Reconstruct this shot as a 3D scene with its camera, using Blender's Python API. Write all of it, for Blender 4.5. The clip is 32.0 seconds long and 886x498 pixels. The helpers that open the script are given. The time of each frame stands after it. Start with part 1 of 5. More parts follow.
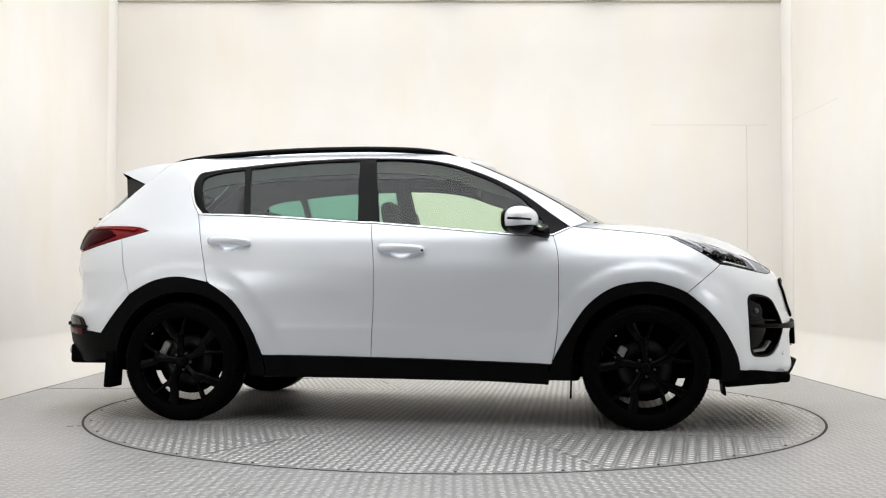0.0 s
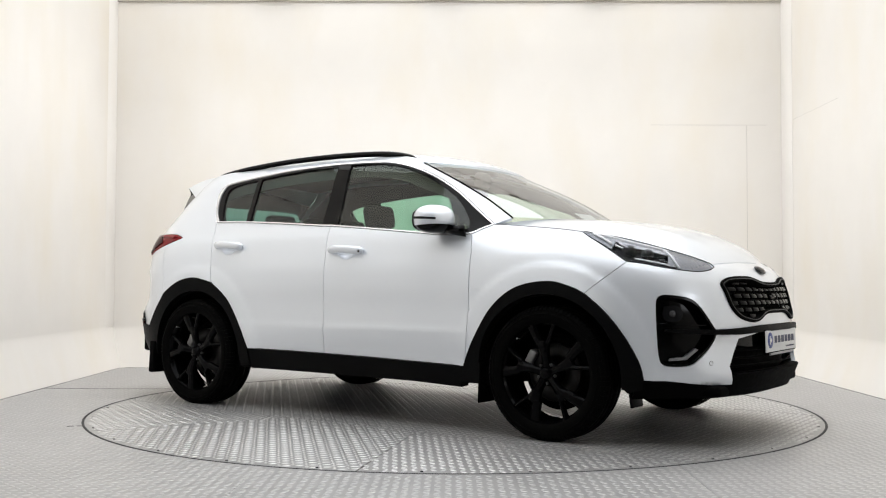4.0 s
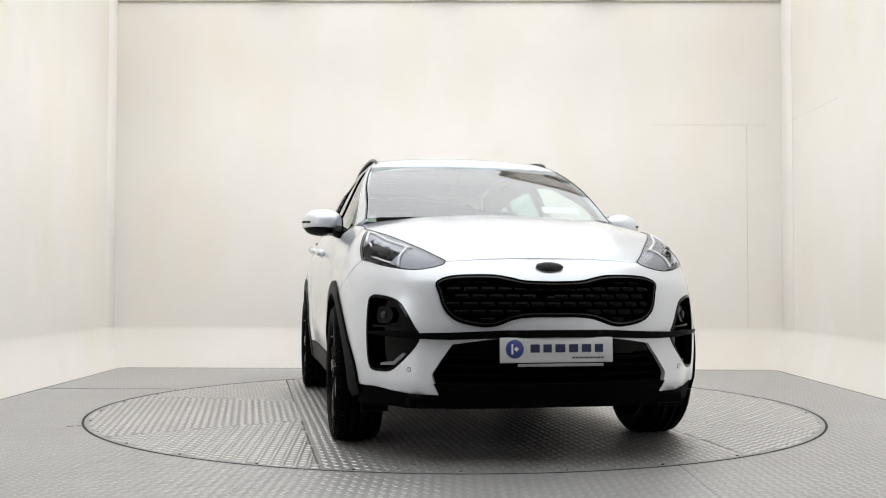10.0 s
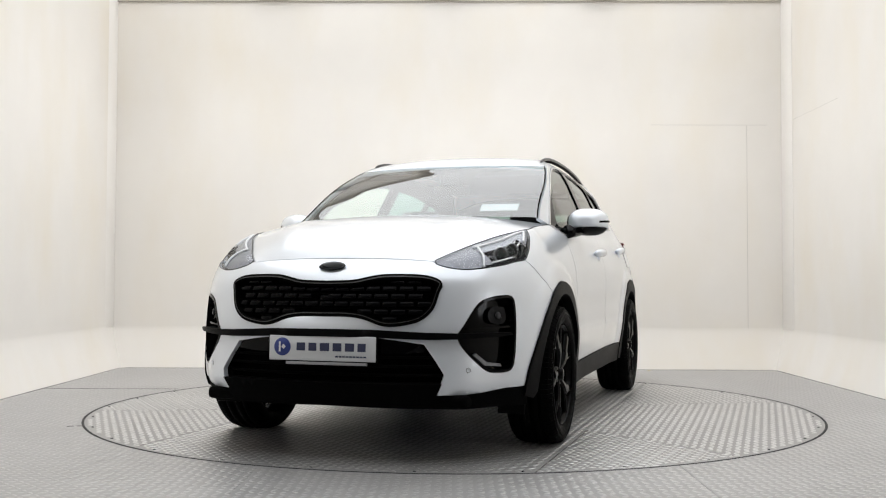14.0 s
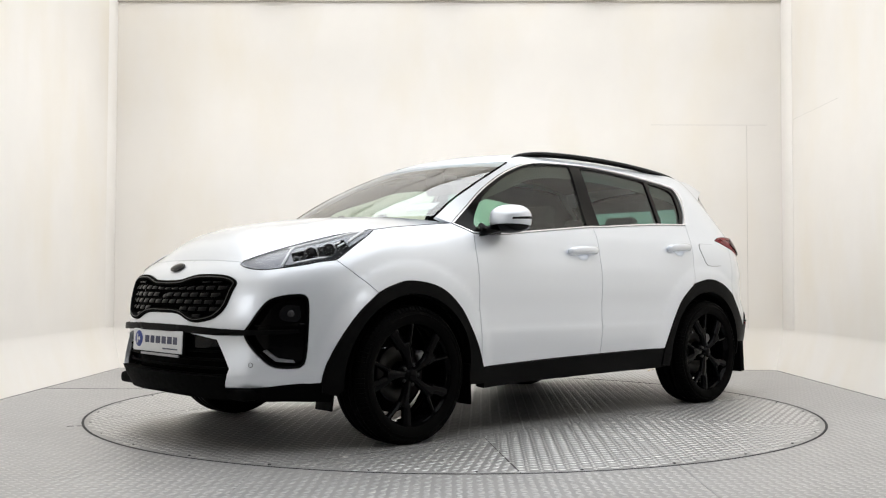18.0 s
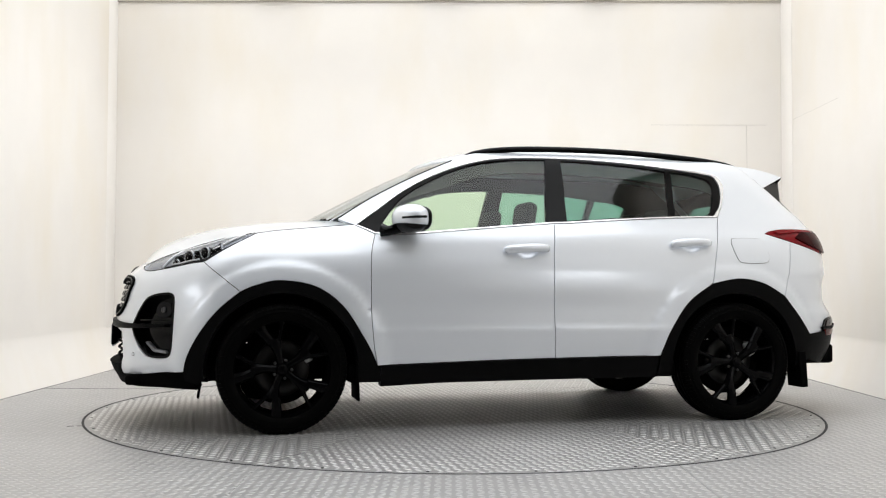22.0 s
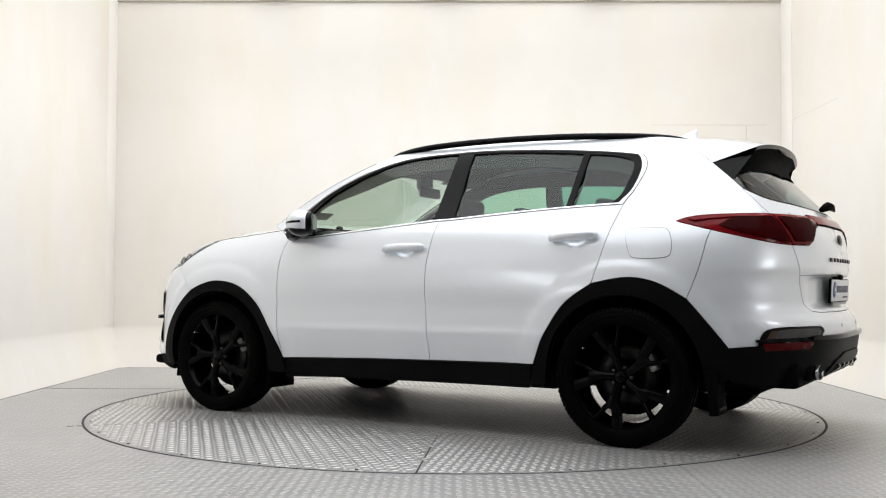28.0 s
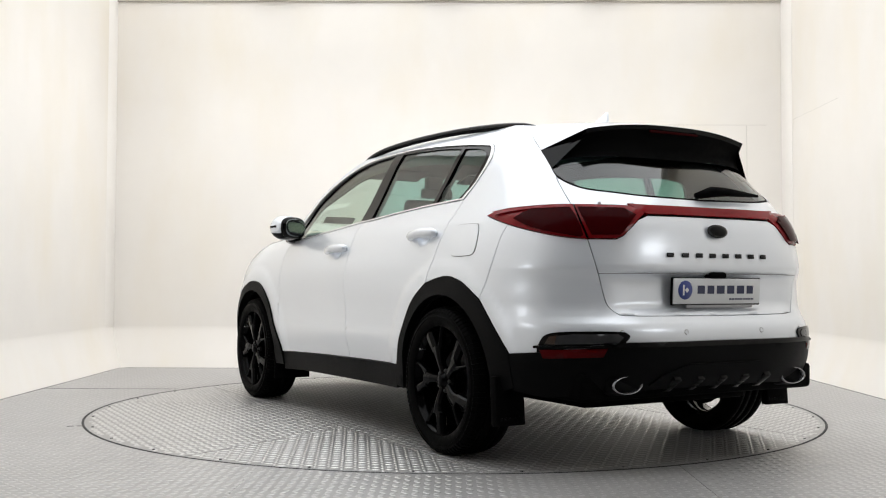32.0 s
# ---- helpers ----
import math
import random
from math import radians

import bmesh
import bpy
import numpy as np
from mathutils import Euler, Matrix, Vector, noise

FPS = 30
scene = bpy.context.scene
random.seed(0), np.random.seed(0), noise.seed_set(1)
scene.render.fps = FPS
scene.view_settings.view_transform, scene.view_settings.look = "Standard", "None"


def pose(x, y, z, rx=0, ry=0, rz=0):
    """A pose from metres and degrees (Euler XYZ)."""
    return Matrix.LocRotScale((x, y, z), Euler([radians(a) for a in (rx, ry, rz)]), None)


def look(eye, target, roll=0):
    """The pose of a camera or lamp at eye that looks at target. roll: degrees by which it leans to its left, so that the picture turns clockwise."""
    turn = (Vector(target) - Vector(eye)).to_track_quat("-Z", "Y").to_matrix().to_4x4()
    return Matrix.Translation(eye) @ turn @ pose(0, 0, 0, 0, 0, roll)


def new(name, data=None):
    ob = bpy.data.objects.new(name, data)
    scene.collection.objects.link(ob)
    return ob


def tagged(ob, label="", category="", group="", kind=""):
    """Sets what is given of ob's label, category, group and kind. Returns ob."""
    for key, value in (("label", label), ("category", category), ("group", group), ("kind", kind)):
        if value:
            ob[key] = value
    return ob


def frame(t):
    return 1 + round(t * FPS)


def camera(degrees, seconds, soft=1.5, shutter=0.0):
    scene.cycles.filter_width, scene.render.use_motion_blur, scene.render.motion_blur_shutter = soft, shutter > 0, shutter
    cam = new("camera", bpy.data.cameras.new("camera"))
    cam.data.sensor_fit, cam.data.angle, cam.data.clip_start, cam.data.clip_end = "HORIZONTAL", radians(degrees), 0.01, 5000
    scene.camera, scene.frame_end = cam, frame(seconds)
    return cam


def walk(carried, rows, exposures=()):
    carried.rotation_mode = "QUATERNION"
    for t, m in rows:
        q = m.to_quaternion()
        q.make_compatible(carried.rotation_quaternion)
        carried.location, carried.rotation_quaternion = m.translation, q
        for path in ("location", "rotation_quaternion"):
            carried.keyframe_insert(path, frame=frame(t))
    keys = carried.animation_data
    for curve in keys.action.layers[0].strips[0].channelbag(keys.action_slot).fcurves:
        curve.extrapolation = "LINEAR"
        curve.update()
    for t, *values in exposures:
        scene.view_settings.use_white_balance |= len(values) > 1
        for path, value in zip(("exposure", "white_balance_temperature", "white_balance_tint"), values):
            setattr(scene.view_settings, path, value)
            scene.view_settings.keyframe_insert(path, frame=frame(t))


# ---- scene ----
from mathutils import geometry

# ---------------------------------------------------------------- camera
cam = camera(48.17, 32.0, soft=1.15)
EYE = pose(0.0, -6.484, 0.804, 90 + 2.0, -0.18, 0.61)
walk(cam, [(0.0, EYE), (32.0, EYE)],
     exposures=[(0, 0.0), (5, 0.0), (8, -0.07), (13, -0.14), (17, -0.08), (20, 0.0), (32, 0.0)])

# angle of the turntable and of the car on it, in degrees
TURN = [(0, -6.93), (1, -13.72), (2, -20.6), (3, -27.45), (4, -34.65), (5, -41.9), (6, -49.22), (7, -56.54),
        (8, -63.82), (9, -71.08), (10, -78.36), (11, -85.62), (12, -92.9), (13, -100.18), (14, -107.47),
        (15, -114.8), (16, -122.07), (17, -129.37), (18, -136.66), (19, -144.02), (20, -151.39), (21, -158.71),
        (22, -166.0), (23, -173.28), (24, -180.55), (25, -187.87), (26, -195.22), (27, -202.62), (28, -210.02),
        (29, -217.46), (30, -224.88), (31, -232.25), (32, -239.59)]
CAR_SIDE = 0.039      # the car stands this far to the left of the turntable's axis

# ---------------------------------------------------------------- light
world = bpy.data.worlds.new("world")
scene.world = world
world.use_nodes = True
world.node_tree.nodes["Background"].inputs[0].default_value = (1.0, 0.97, 0.92, 1)
world.node_tree.nodes["Background"].inputs[1].default_value = 0.05


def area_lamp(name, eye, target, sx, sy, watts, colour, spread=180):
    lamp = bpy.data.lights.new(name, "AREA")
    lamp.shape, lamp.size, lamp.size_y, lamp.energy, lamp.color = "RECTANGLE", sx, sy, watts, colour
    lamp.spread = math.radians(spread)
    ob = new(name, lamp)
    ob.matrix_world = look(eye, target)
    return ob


LIGHT = (0.927, 0.958, 1.0)
area_lamp("ceiling_light_panel", (-0.06, -0.75, 4.20), (-0.06, -0.75, 0), 6.0, 7.3, 252, LIGHT)
# unseen fill lamps above the rim, added to brighten the foot of the walls
area_lamp("wall_foot_fill", (-0.06, 1.5, 4.15), (-0.06, 3.0, 0.2), 5.2, 0.4, 17, LIGHT, 60)
for x, x1 in ((-1.75, -3.26), (1.65, 3.14)):
    area_lamp("wall_foot_fill", (x, 0.4, 4.15), (x1, 0.4, 0.2), 4.4, 0.4, 11, LIGHT, 60)
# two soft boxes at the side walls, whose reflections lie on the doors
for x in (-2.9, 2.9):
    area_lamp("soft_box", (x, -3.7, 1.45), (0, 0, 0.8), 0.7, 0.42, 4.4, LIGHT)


# ---------------------------------------------------------------- materials
def material(name, colour, rough=0.5, metal=0.0, grain=0.0, scale=40.0, bump=0.0, coat=0.0, spec=0.5, blotch=0.0, blotch_scale=1.5):
    m = bpy.data.materials.new(name)
    m.use_nodes = True
    nt = m.node_tree
    b = nt.nodes["Principled BSDF"]
    b.inputs["Base Color"].default_value = (*colour, 1)
    b.inputs["Roughness"].default_value = rough
    b.inputs["Metallic"].default_value = metal
    b.inputs["Coat Weight"].default_value = coat
    b.inputs["Coat Roughness"].default_value = 0.11
    b.inputs["Specular IOR Level"].default_value = spec
    if grain or bump or blotch:
        tc = nt.nodes.new("ShaderNodeTexCoord")
        fine = nt.nodes.new("ShaderNodeTexNoise")
        fine.inputs["Scale"].default_value, fine.inputs["Detail"].default_value = scale, 5
        nt.links.new(tc.outputs["Object"], fine.inputs["Vector"])
        big = nt.nodes.new("ShaderNodeTexNoise")
        big.inputs["Scale"].default_value, big.inputs["Detail"].default_value = blotch_scale, 4
        nt.links.new(tc.outputs["Object"], big.inputs["Vector"])
        # colour varied at two scales
        value = None
        for src, amount in ((fine, grain), (big, blotch)):
            if not amount:
                continue
            mr = nt.nodes.new("ShaderNodeMapRange")
            mr.inputs["From Min"].default_value, mr.inputs["From Max"].default_value = 0.3, 0.7
            mr.inputs["To Min"].default_value, mr.inputs["To Max"].default_value = 1 - amount, 1 + amount
            nt.links.new(src.outputs["Fac"], mr.inputs["Value"])
            if value is None:
                value = mr.outputs["Result"]
            else:
                mul = nt.nodes.new("ShaderNodeMath")
                mul.operation = "MULTIPLY"
                nt.links.new(value, mul.inputs[0]), nt.links.new(mr.outputs["Result"], mul.inputs[1])
                value = mul.outputs[0]
        if value is not None:
            sc = nt.nodes.new("ShaderNodeVectorMath")
            sc.operation = "SCALE"
            sc.inputs[0].default_value = colour
            nt.links.new(value, sc.inputs["Scale"])
            nt.links.new(sc.outputs[0], b.inputs["Base Color"])
            rr = nt.nodes.new("ShaderNodeMath")
            rr.operation = "MULTIPLY"
            rr.inputs[1].default_value = rough
            nt.links.new(value, rr.inputs[0]), nt.links.new(rr.outputs[0], b.inputs["Roughness"])
        if bump:
            bn = nt.nodes.new("ShaderNodeBump")
            bn.inputs["Strength"].default_value, bn.inputs["Distance"].default_value = bump, 0.002
            nt.links.new(fine.outputs["Fac"], bn.inputs["Height"])
            nt.links.new(bn.outputs["Normal"], b.inputs["Normal"])
    return m


def thin_glass(name, tint, base=0.06, rough=0.0, top=1.0):
    """A thin pane: it lets tinted light through, and mirrors more at a slant (Schlick)."""
    m = bpy.data.materials.new(name)
    m.use_nodes = True
    nt = m.node_tree
    out = nt.nodes["Material Output"]
    nt.nodes.remove(nt.nodes["Principled BSDF"])
    tr, gl, mix, lw, pw, mr = (nt.nodes.new("ShaderNode" + k) for k in ("BsdfTransparent", "BsdfGlossy", "MixShader", "LayerWeight", "Math", "MapRange"))
    lw.inputs[0].default_value, pw.operation, pw.inputs[1].default_value = 0.5, "POWER", 4.5
    mr.inputs["To Min"].default_value, mr.inputs["To Max"].default_value = base, top
    nt.links.new(lw.outputs["Facing"], pw.inputs[0]), nt.links.new(pw.outputs[0], mr.inputs["Value"])
    tr.inputs[0].default_value = (*tint, 1)
    gl.inputs["Roughness"].default_value = rough
    nt.links.new(mr.outputs["Result"], mix.inputs[0])
    nt.links.new(tr.outputs[0], mix.inputs[1]), nt.links.new(gl.outputs[0], mix.inputs[2])
    nt.links.new(mix.outputs[0], out.inputs[0])
    return m


WALL = material("painted_wall", (0.816, 0.777, 0.722), 0.75, grain=0.012, scale=3.0, blotch=0.02, blotch_scale=0.7, bump=0.04)

# cream stains in soft upright streaks on the wall paint
nt = WALL.node_tree
tc, mp, nz, ramp, mx = (nt.nodes.new("ShaderNode" + k) for k in ("TexCoord", "Mapping", "TexNoise", "MapRange", "Mix"))
mx.data_type = "RGBA"
mp.inputs["Scale"].default_value = (1.2, 1.2, 0.5)
nz.inputs["Scale"].default_value, nz.inputs["Detail"].default_value = 1.6, 6
ramp.inputs["From Min"].default_value, ramp.inputs["From Max"].default_value = 0.45, 0.75
mx.inputs[7].default_value = (0.80, 0.745, 0.655, 1)
old = nt.nodes["Principled BSDF"].inputs["Base Color"].links[0].from_socket
nt.links.new(tc.outputs["Object"], mp.inputs["Vector"]), nt.links.new(mp.outputs["Vector"], nz.inputs["Vector"])
nt.links.new(nz.outputs["Fac"], ramp.inputs["Value"]), nt.links.new(ramp.outputs["Result"], mx.inputs[0])
nt.links.new(old, mx.inputs[6]), nt.links.new(mx.outputs[2], nt.nodes["Principled BSDF"].inputs["Base Color"])
# lighter than the wall: paints in the light on its rounded corners
CORNER_LIT = material("lit_corner_white", (0.88, 0.845, 0.80), 0.7, grain=0.01, blotch=0.015)
CEIL = material("ceiling_white", (0.8, 0.78, 0.74), 0.8, grain=0.01, blotch=0.02)
PLATE = material("tread_plate_aluminium", (0.40, 0.393, 0.388), 0.46, 0.4, grain=0.08, scale=9.0, blotch=0.07, blotch_scale=1.1)
DISC_PLATE = material("turntable_aluminium", (0.365, 0.358, 0.352), 0.45, 0.45, grain=0.08, scale=9.0, blotch=0.08, blotch_scale=1.1)
TREAD = material("worn_tread_aluminium", (0.50, 0.492, 0.485), 0.36, 0.6, grain=0.08, scale=14.0, blotch=0.06, blotch_scale=1.1)
DISC_TREAD = material("polished_tread_aluminium", (0.62, 0.611, 0.602), 0.33, 0.8, grain=0.08, scale=14.0, blotch=0.06, blotch_scale=1.1)
GAP = material("dark_gap", (0.02, 0.02, 0.02), 0.8, grain=0.1)
PAINT = material("white_car_paint", (0.805, 0.842, 0.895), 0.32, 0.36, grain=0.006, scale=300, coat=1.0, spec=0.5, blotch=0.004)
CLAD = material("black_textured_plastic", (0.0028, 0.0028, 0.0029), 0.46, grain=0.15, scale=400, bump=0.15, spec=0.05)
GLOSS = material("gloss_black", (0.0015, 0.0015, 0.0017), 0.08, grain=0.05, spec=0.14)
MATTE = material("matte_black", (0.0015, 0.0015, 0.0015), 0.75, grain=0.1, spec=0.04)
RUBBER = material("tyre_rubber", (0.0019, 0.0019, 0.0018), 0.55, grain=0.3, scale=90, bump=0.12, blotch=0.2, blotch_scale=9, spec=0.025)
RIMBLACK = material("black_alloy", (0.0016, 0.0016, 0.0018), 0.11, 0.0, grain=0.05, spec=0.07)
STEEL = material("brushed_steel", (0.07, 0.07, 0.07), 0.4, 1.0, grain=0.08, scale=120)
CHROME = material("chrome", (0.90, 0.90, 0.91), 0.2, 0.7, grain=0.02)
SATIN = material("satin_dark_chrome", (0.018, 0.018, 0.019), 0.28, 0.8, grain=0.03)
CLOTH = material("dark_seat_fabric", (0.022, 0.022, 0.024), 0.9, grain=0.2, scale=200, bump=0.2)
TRIM = material("dark_interior_plastic", (0.02, 0.02, 0.021), 0.65, grain=0.1, scale=200)
LINER = material("grey_headliner", (0.045, 0.045, 0.045), 0.9, grain=0.05, scale=200)
PLATEWHITE = material("white_plate", (0.62, 0.63, 0.64), 0.35, grain=0.01, coat=0.2)
BLUE = material("blue_print", (0.03, 0.05, 0.22), 0.45, grain=0.03)
NAVY = material("navy_print", (0.02, 0.025, 0.07), 0.45, grain=0.03)
RED = material("red_lamp_plastic", (0.20, 0.006, 0.009), 0.10, grain=0.06, scale=60, spec=0.2)
REDDARK = material("dark_red_lamp_plastic", (0.030, 0.001, 0.0015), 0.12, grain=0.04, spec=0.03)
REDMID = material("red_reflector_plastic", (0.065, 0.0015, 0.002), 0.12, grain=0.05, scale=80, spec=0.1)
AMBER = material("amber_plastic", (0.03, 0.010, 0.003), 0.25, coat=0.2, grain=0.03)
SILVER = material("lamp_reflector_silver", (0.40, 0.41, 0.43), 0.22, 0.85, grain=0.04, scale=50)
LAMPDARK = material("lamp_housing_dark", (0.010, 0.010, 0.011), 0.22, 0.2, grain=0.1, spec=0.15)
FROST = material("frosted_lamp_grey", (0.30, 0.31, 0.33), 0.3, 0.35, grain=0.15, scale=70)
# grey of the internals, with the lens's hazy reflection mixed into the colour
LENS_HAZE = material("lens_haze_grey", (0.29, 0.295, 0.315), 0.3, 0.3, grain=0.12, scale=70)
TILE = material("grille_tile_black", (0.0016, 0.0016, 0.0018), 0.18, grain=0.08, spec=0.05)
LAMPWHITE = material("lamp_white_guide", (0.85, 0.86, 0.88), 0.3, grain=0.02, coat=0.4)
PAPER = material("white_paper", (0.75, 0.75, 0.74), 0.8, grain=0.02)
GLASS_FRONT = thin_glass("light_green_glass", (0.77, 0.89, 0.75))
GLASS_REAR = thin_glass("privacy_green_glass", (0.36, 0.62, 0.53))
GLASS_BACK = thin_glass("privacy_grey_glass", (0.33, 0.47, 0.45), 0.09)
GLASS_SCREEN = thin_glass("windscreen_glass", (0.80, 0.90, 0.91), 0.25)
LENS = thin_glass("clear_lens", (0.93, 0.94, 0.96), 0.008, top=0.4)
MIRROR = material("mirror_glass", (0.14, 0.15, 0.155), 0.02, 1.0)


# ---------------------------------------------------------------- mesh helpers
def mesh_data(name, verts, faces, mat, smooth=True):
    me = bpy.data.meshes.new(name)
    me.from_pydata([tuple(v) for v in verts], [], [tuple(f) for f in faces])
    me.materials.append(mat)
    me.polygons.foreach_set("use_smooth", [smooth] * len(me.polygons))
    me.update()
    return me


def shape(name, verts, faces, mat, parent=None, label="", smooth=True, m=None):
    """One mesh object from vertices and faces, under parent where given."""
    ob = new(name, mesh_data(name, verts, faces, mat, smooth))
    if m is not None:
        ob.matrix_basis = m
    if parent is not None:
        ob.parent = parent
    if label:
        ob["label"] = label
    return ob


def part(name, bm, mat, parent, label="", smooth=True, m=None):
    """A bmesh as one mesh object under a thing or a part."""
    me = bpy.data.meshes.new(name)
    bmesh.ops.recalc_face_normals(bm, faces=bm.faces)
    bm.to_mesh(me)
    bm.free()
    me.materials.append(mat)
    me.polygons.foreach_set("use_smooth", [smooth] * len(me.polygons))
    ob = new(name, me)
    if m is not None:
        ob.matrix_basis = m
    if parent is not None:
        ob.parent = parent
    if label:
        ob["label"] = label
    return ob


def add_box(bm, size, m=None, bevel=0.0, segments=2):
    """A box with rounded edges, added to a bmesh."""
    r = bmesh.ops.create_cube(bm, size=1.0)
    vs = r["verts"]
    bmesh.ops.scale(bm, vec=size, verts=vs)
    if bevel:
        es = list({e for v in vs for e in v.link_edges})
        o = bmesh.ops.bevel(bm, geom=es, offset=bevel, segments=segments, affect="EDGES", profile=0.5)
        vs = list({v for f in o["faces"] for v in f.verts} | {v for v in vs if v.is_valid})
    if m is not None:
        bmesh.ops.transform(bm, matrix=m, verts=vs)
    return vs


def add_cyl(bm, r, h, m=None, n=24, r2=None):
    o = bmesh.ops.create_cone(bm, cap_ends=True, segments=n, radius1=r, radius2=r if r2 is None else r2, depth=h)
    if m is not None:
        bmesh.ops.transform(bm, matrix=m, verts=o["verts"])
    return o["verts"]


def tube(path, radius, n=8, flat=1.0):
    """Vertices and faces of a round bar along a path; flat squeezes it upwards."""
    pts = [Vector(p) for p in path]
    verts, faces = [], []
    for i, p in enumerate(pts):
        d = (pts[min(i + 1, len(pts) - 1)] - pts[max(i - 1, 0)]).normalized()
        side = d.cross(Vector((0, 0, 1)))
        side = side.normalized() if side.length > 1e-4 else Vector((0, 1, 0))
        up = side.cross(d)
        r = radius[i] if isinstance(radius, (list, tuple)) else radius
        for k in range(n):
            a = 2 * math.pi * k / n
            verts.append(p + side * math.cos(a) * r + up * math.sin(a) * r * flat)
    for i in range(len(pts) - 1):
        for k in range(n):
            a, b = i * n + k, i * n + (k + 1) % n
            faces.append((a, b, b + n, a + n))
    faces.append(tuple(range(n - 1, -1, -1)))
    faces.append(tuple(range((len(pts) - 1) * n, len(pts) * n)))
    return verts, faces


def lathe(profile, n=48, closed=False):
    """Turned about the y axis; profile rows are (radius, y)."""
    verts, faces, k = [], [], len(profile)
    for i in range(n):
        a = 2 * math.pi * i / n
        for r, h in profile:
            verts.append((r * math.cos(a), h, r * math.sin(a)))
    for i in range(n):
        for j in range(k if closed else k - 1):
            a, b = i * k + j, i * k + (j + 1) % k
            c, d = ((i + 1) % n) * k + (j + 1) % k, ((i + 1) % n) * k + j
            faces.append((a, b, c, d))
    return verts, faces


def grid_faces(rows, cols, wrap=False):
    return [(i * cols + j, i * cols + (j + 1) % cols, (i + 1) * cols + (j + 1) % cols, (i + 1) * cols + j)
            for i in range(rows - 1) for j in range(cols if wrap else cols - 1)]


def curve(pts, n=6):
    """A smooth line through points of any dimension."""
    out, k = [], len(pts)
    for i in range(k - 1):
        p = [pts[max(i - 1, 0)], pts[i], pts[i + 1], pts[min(i + 2, k - 1)]]
        for s in range(n):
            t = s / n
            out.append(tuple(0.5 * (2 * b + (c - a) * t + (2 * a - 5 * b + 4 * c - d) * t * t + (3 * b - a - 3 * c + d) * t ** 3)
                             for a, b, c, d in zip(*p)))
    return out + [tuple(pts[-1])]


# ---------------------------------------------------------------- the room
ROOM_L, ROOM_R, BACK, FRONT, HIGH = -3.26, 3.14, 3.0, -7.6, 4.35
RIM = 3.53
COVE, FOOT = 0.385, 0.11
TOE = 0.19      # the left wall stands this far in at the open end


def cove_wall(name, a, b, inward, label):
    """A wall from a to b whose foot curves out to the floor; built with thickness."""
    a, b, inward = Vector((*a, 0)), Vector((*b, 0)), Vector((*inward, 0))
    prof = [(FOOT * (1 - i / 12) ** 1.25, COVE * (i / 12)) for i in range(13)] + [(0, COVE + 0.01), (0, HIGH)]
    k = len(prof)
    verts = [p + inward * d + Vector((0, 0, h)) for p in (a, b) for d, h in prof]
    faces = [(j, j + 1, k + j + 1, k + j) for j in range(k - 1)]
    # back, top, bottom and ends, with edges of their own
    ends = [[p + inward * d + Vector((0, 0, h)) for d, h in prof + [(-0.1, HIGH), (-0.1, 0.0)]] for p in (a, b)]
    n0, n1 = len(verts), len(verts) + k + 2
    verts += ends[0] + ends[1]
    faces += [tuple(range(n0, n1)), tuple(range(n1 + k + 1, n1 - 1, -1))]
    faces += [(n0 + j, n0 + (j + 1) % (k + 2), n1 + (j + 1) % (k + 2), n1 + j) for j in (k - 1, k, k + 1)]
    side = (b - a).cross(Vector((0, 0, 1))).dot(inward)
    ob = shape(name, verts, faces if side > 0 else [f[::-1] for f in faces], WALL)
    for i, p in enumerate(ob.data.polygons):
        p.use_smooth = i < k - 1
    return tagged(ob, label, "wall", kind="structure")


cove_wall("wall_back", (ROOM_L, BACK), (ROOM_R, BACK), (0, -1), "cream-white painted back wall with a curved foot")
cove_wall("wall_left", (ROOM_L + TOE, FRONT), (ROOM_L, BACK), (1, 0), "cream-white painted side wall with a curved foot")
cove_wall("wall_right", (ROOM_R, FRONT), (ROOM_R, BACK), (-1, 0), "cream-white painted side wall with a curved foot")
# unseen dark wall behind the camera, added for the booth's dark open end
front = cove_wall("wall_front", (ROOM_L, FRONT), (ROOM_R, FRONT), (0, 1), "unseen dark grey wall in place of the booth's open end")
front.data.materials[0] = material("open_end_grey", (0.12, 0.12, 0.12), 0.9, grain=0.1)

bm = bmesh.new()
add_box(bm, (ROOM_R - ROOM_L + 1.6, BACK - FRONT + 1.4, 0.1), pose((ROOM_L + ROOM_R) / 2, (BACK + FRONT) / 2, 4.4))
tagged(part("ceiling", bm, CEIL, None, smooth=False), "plain white ceiling above the light panels", "ceiling", kind="structure")
bm = bmesh.new()
add_box(bm, (ROOM_R - ROOM_L, 0.03, 0.016), pose((ROOM_L + ROOM_R) / 2, BACK - 0.012, RIM), 0.004)
tagged(part("trim", bm, material("grey_edge_trim", (0.5, 0.46, 0.42), 0.6, grain=0.1), None), "narrow grey-brown edge trim along the top of the wall", "wall trim", kind="structure")

# unseen blocks above the trim, added to cast soft dark smudges down the wall
for x in (-1.72, -0.08, 1.42):
    bm = bmesh.new()
    add_box(bm, (0.34, 0.16, 0.05), pose(x, BACK - 0.08, RIM + 0.07), 0.01)
    tagged(part("smudge_caster", bm, bpy.data.materials["grey_edge_trim"], None), "unseen grey block above the wall edge that casts a soft dark smudge", "bracket", group="lamp brackets")

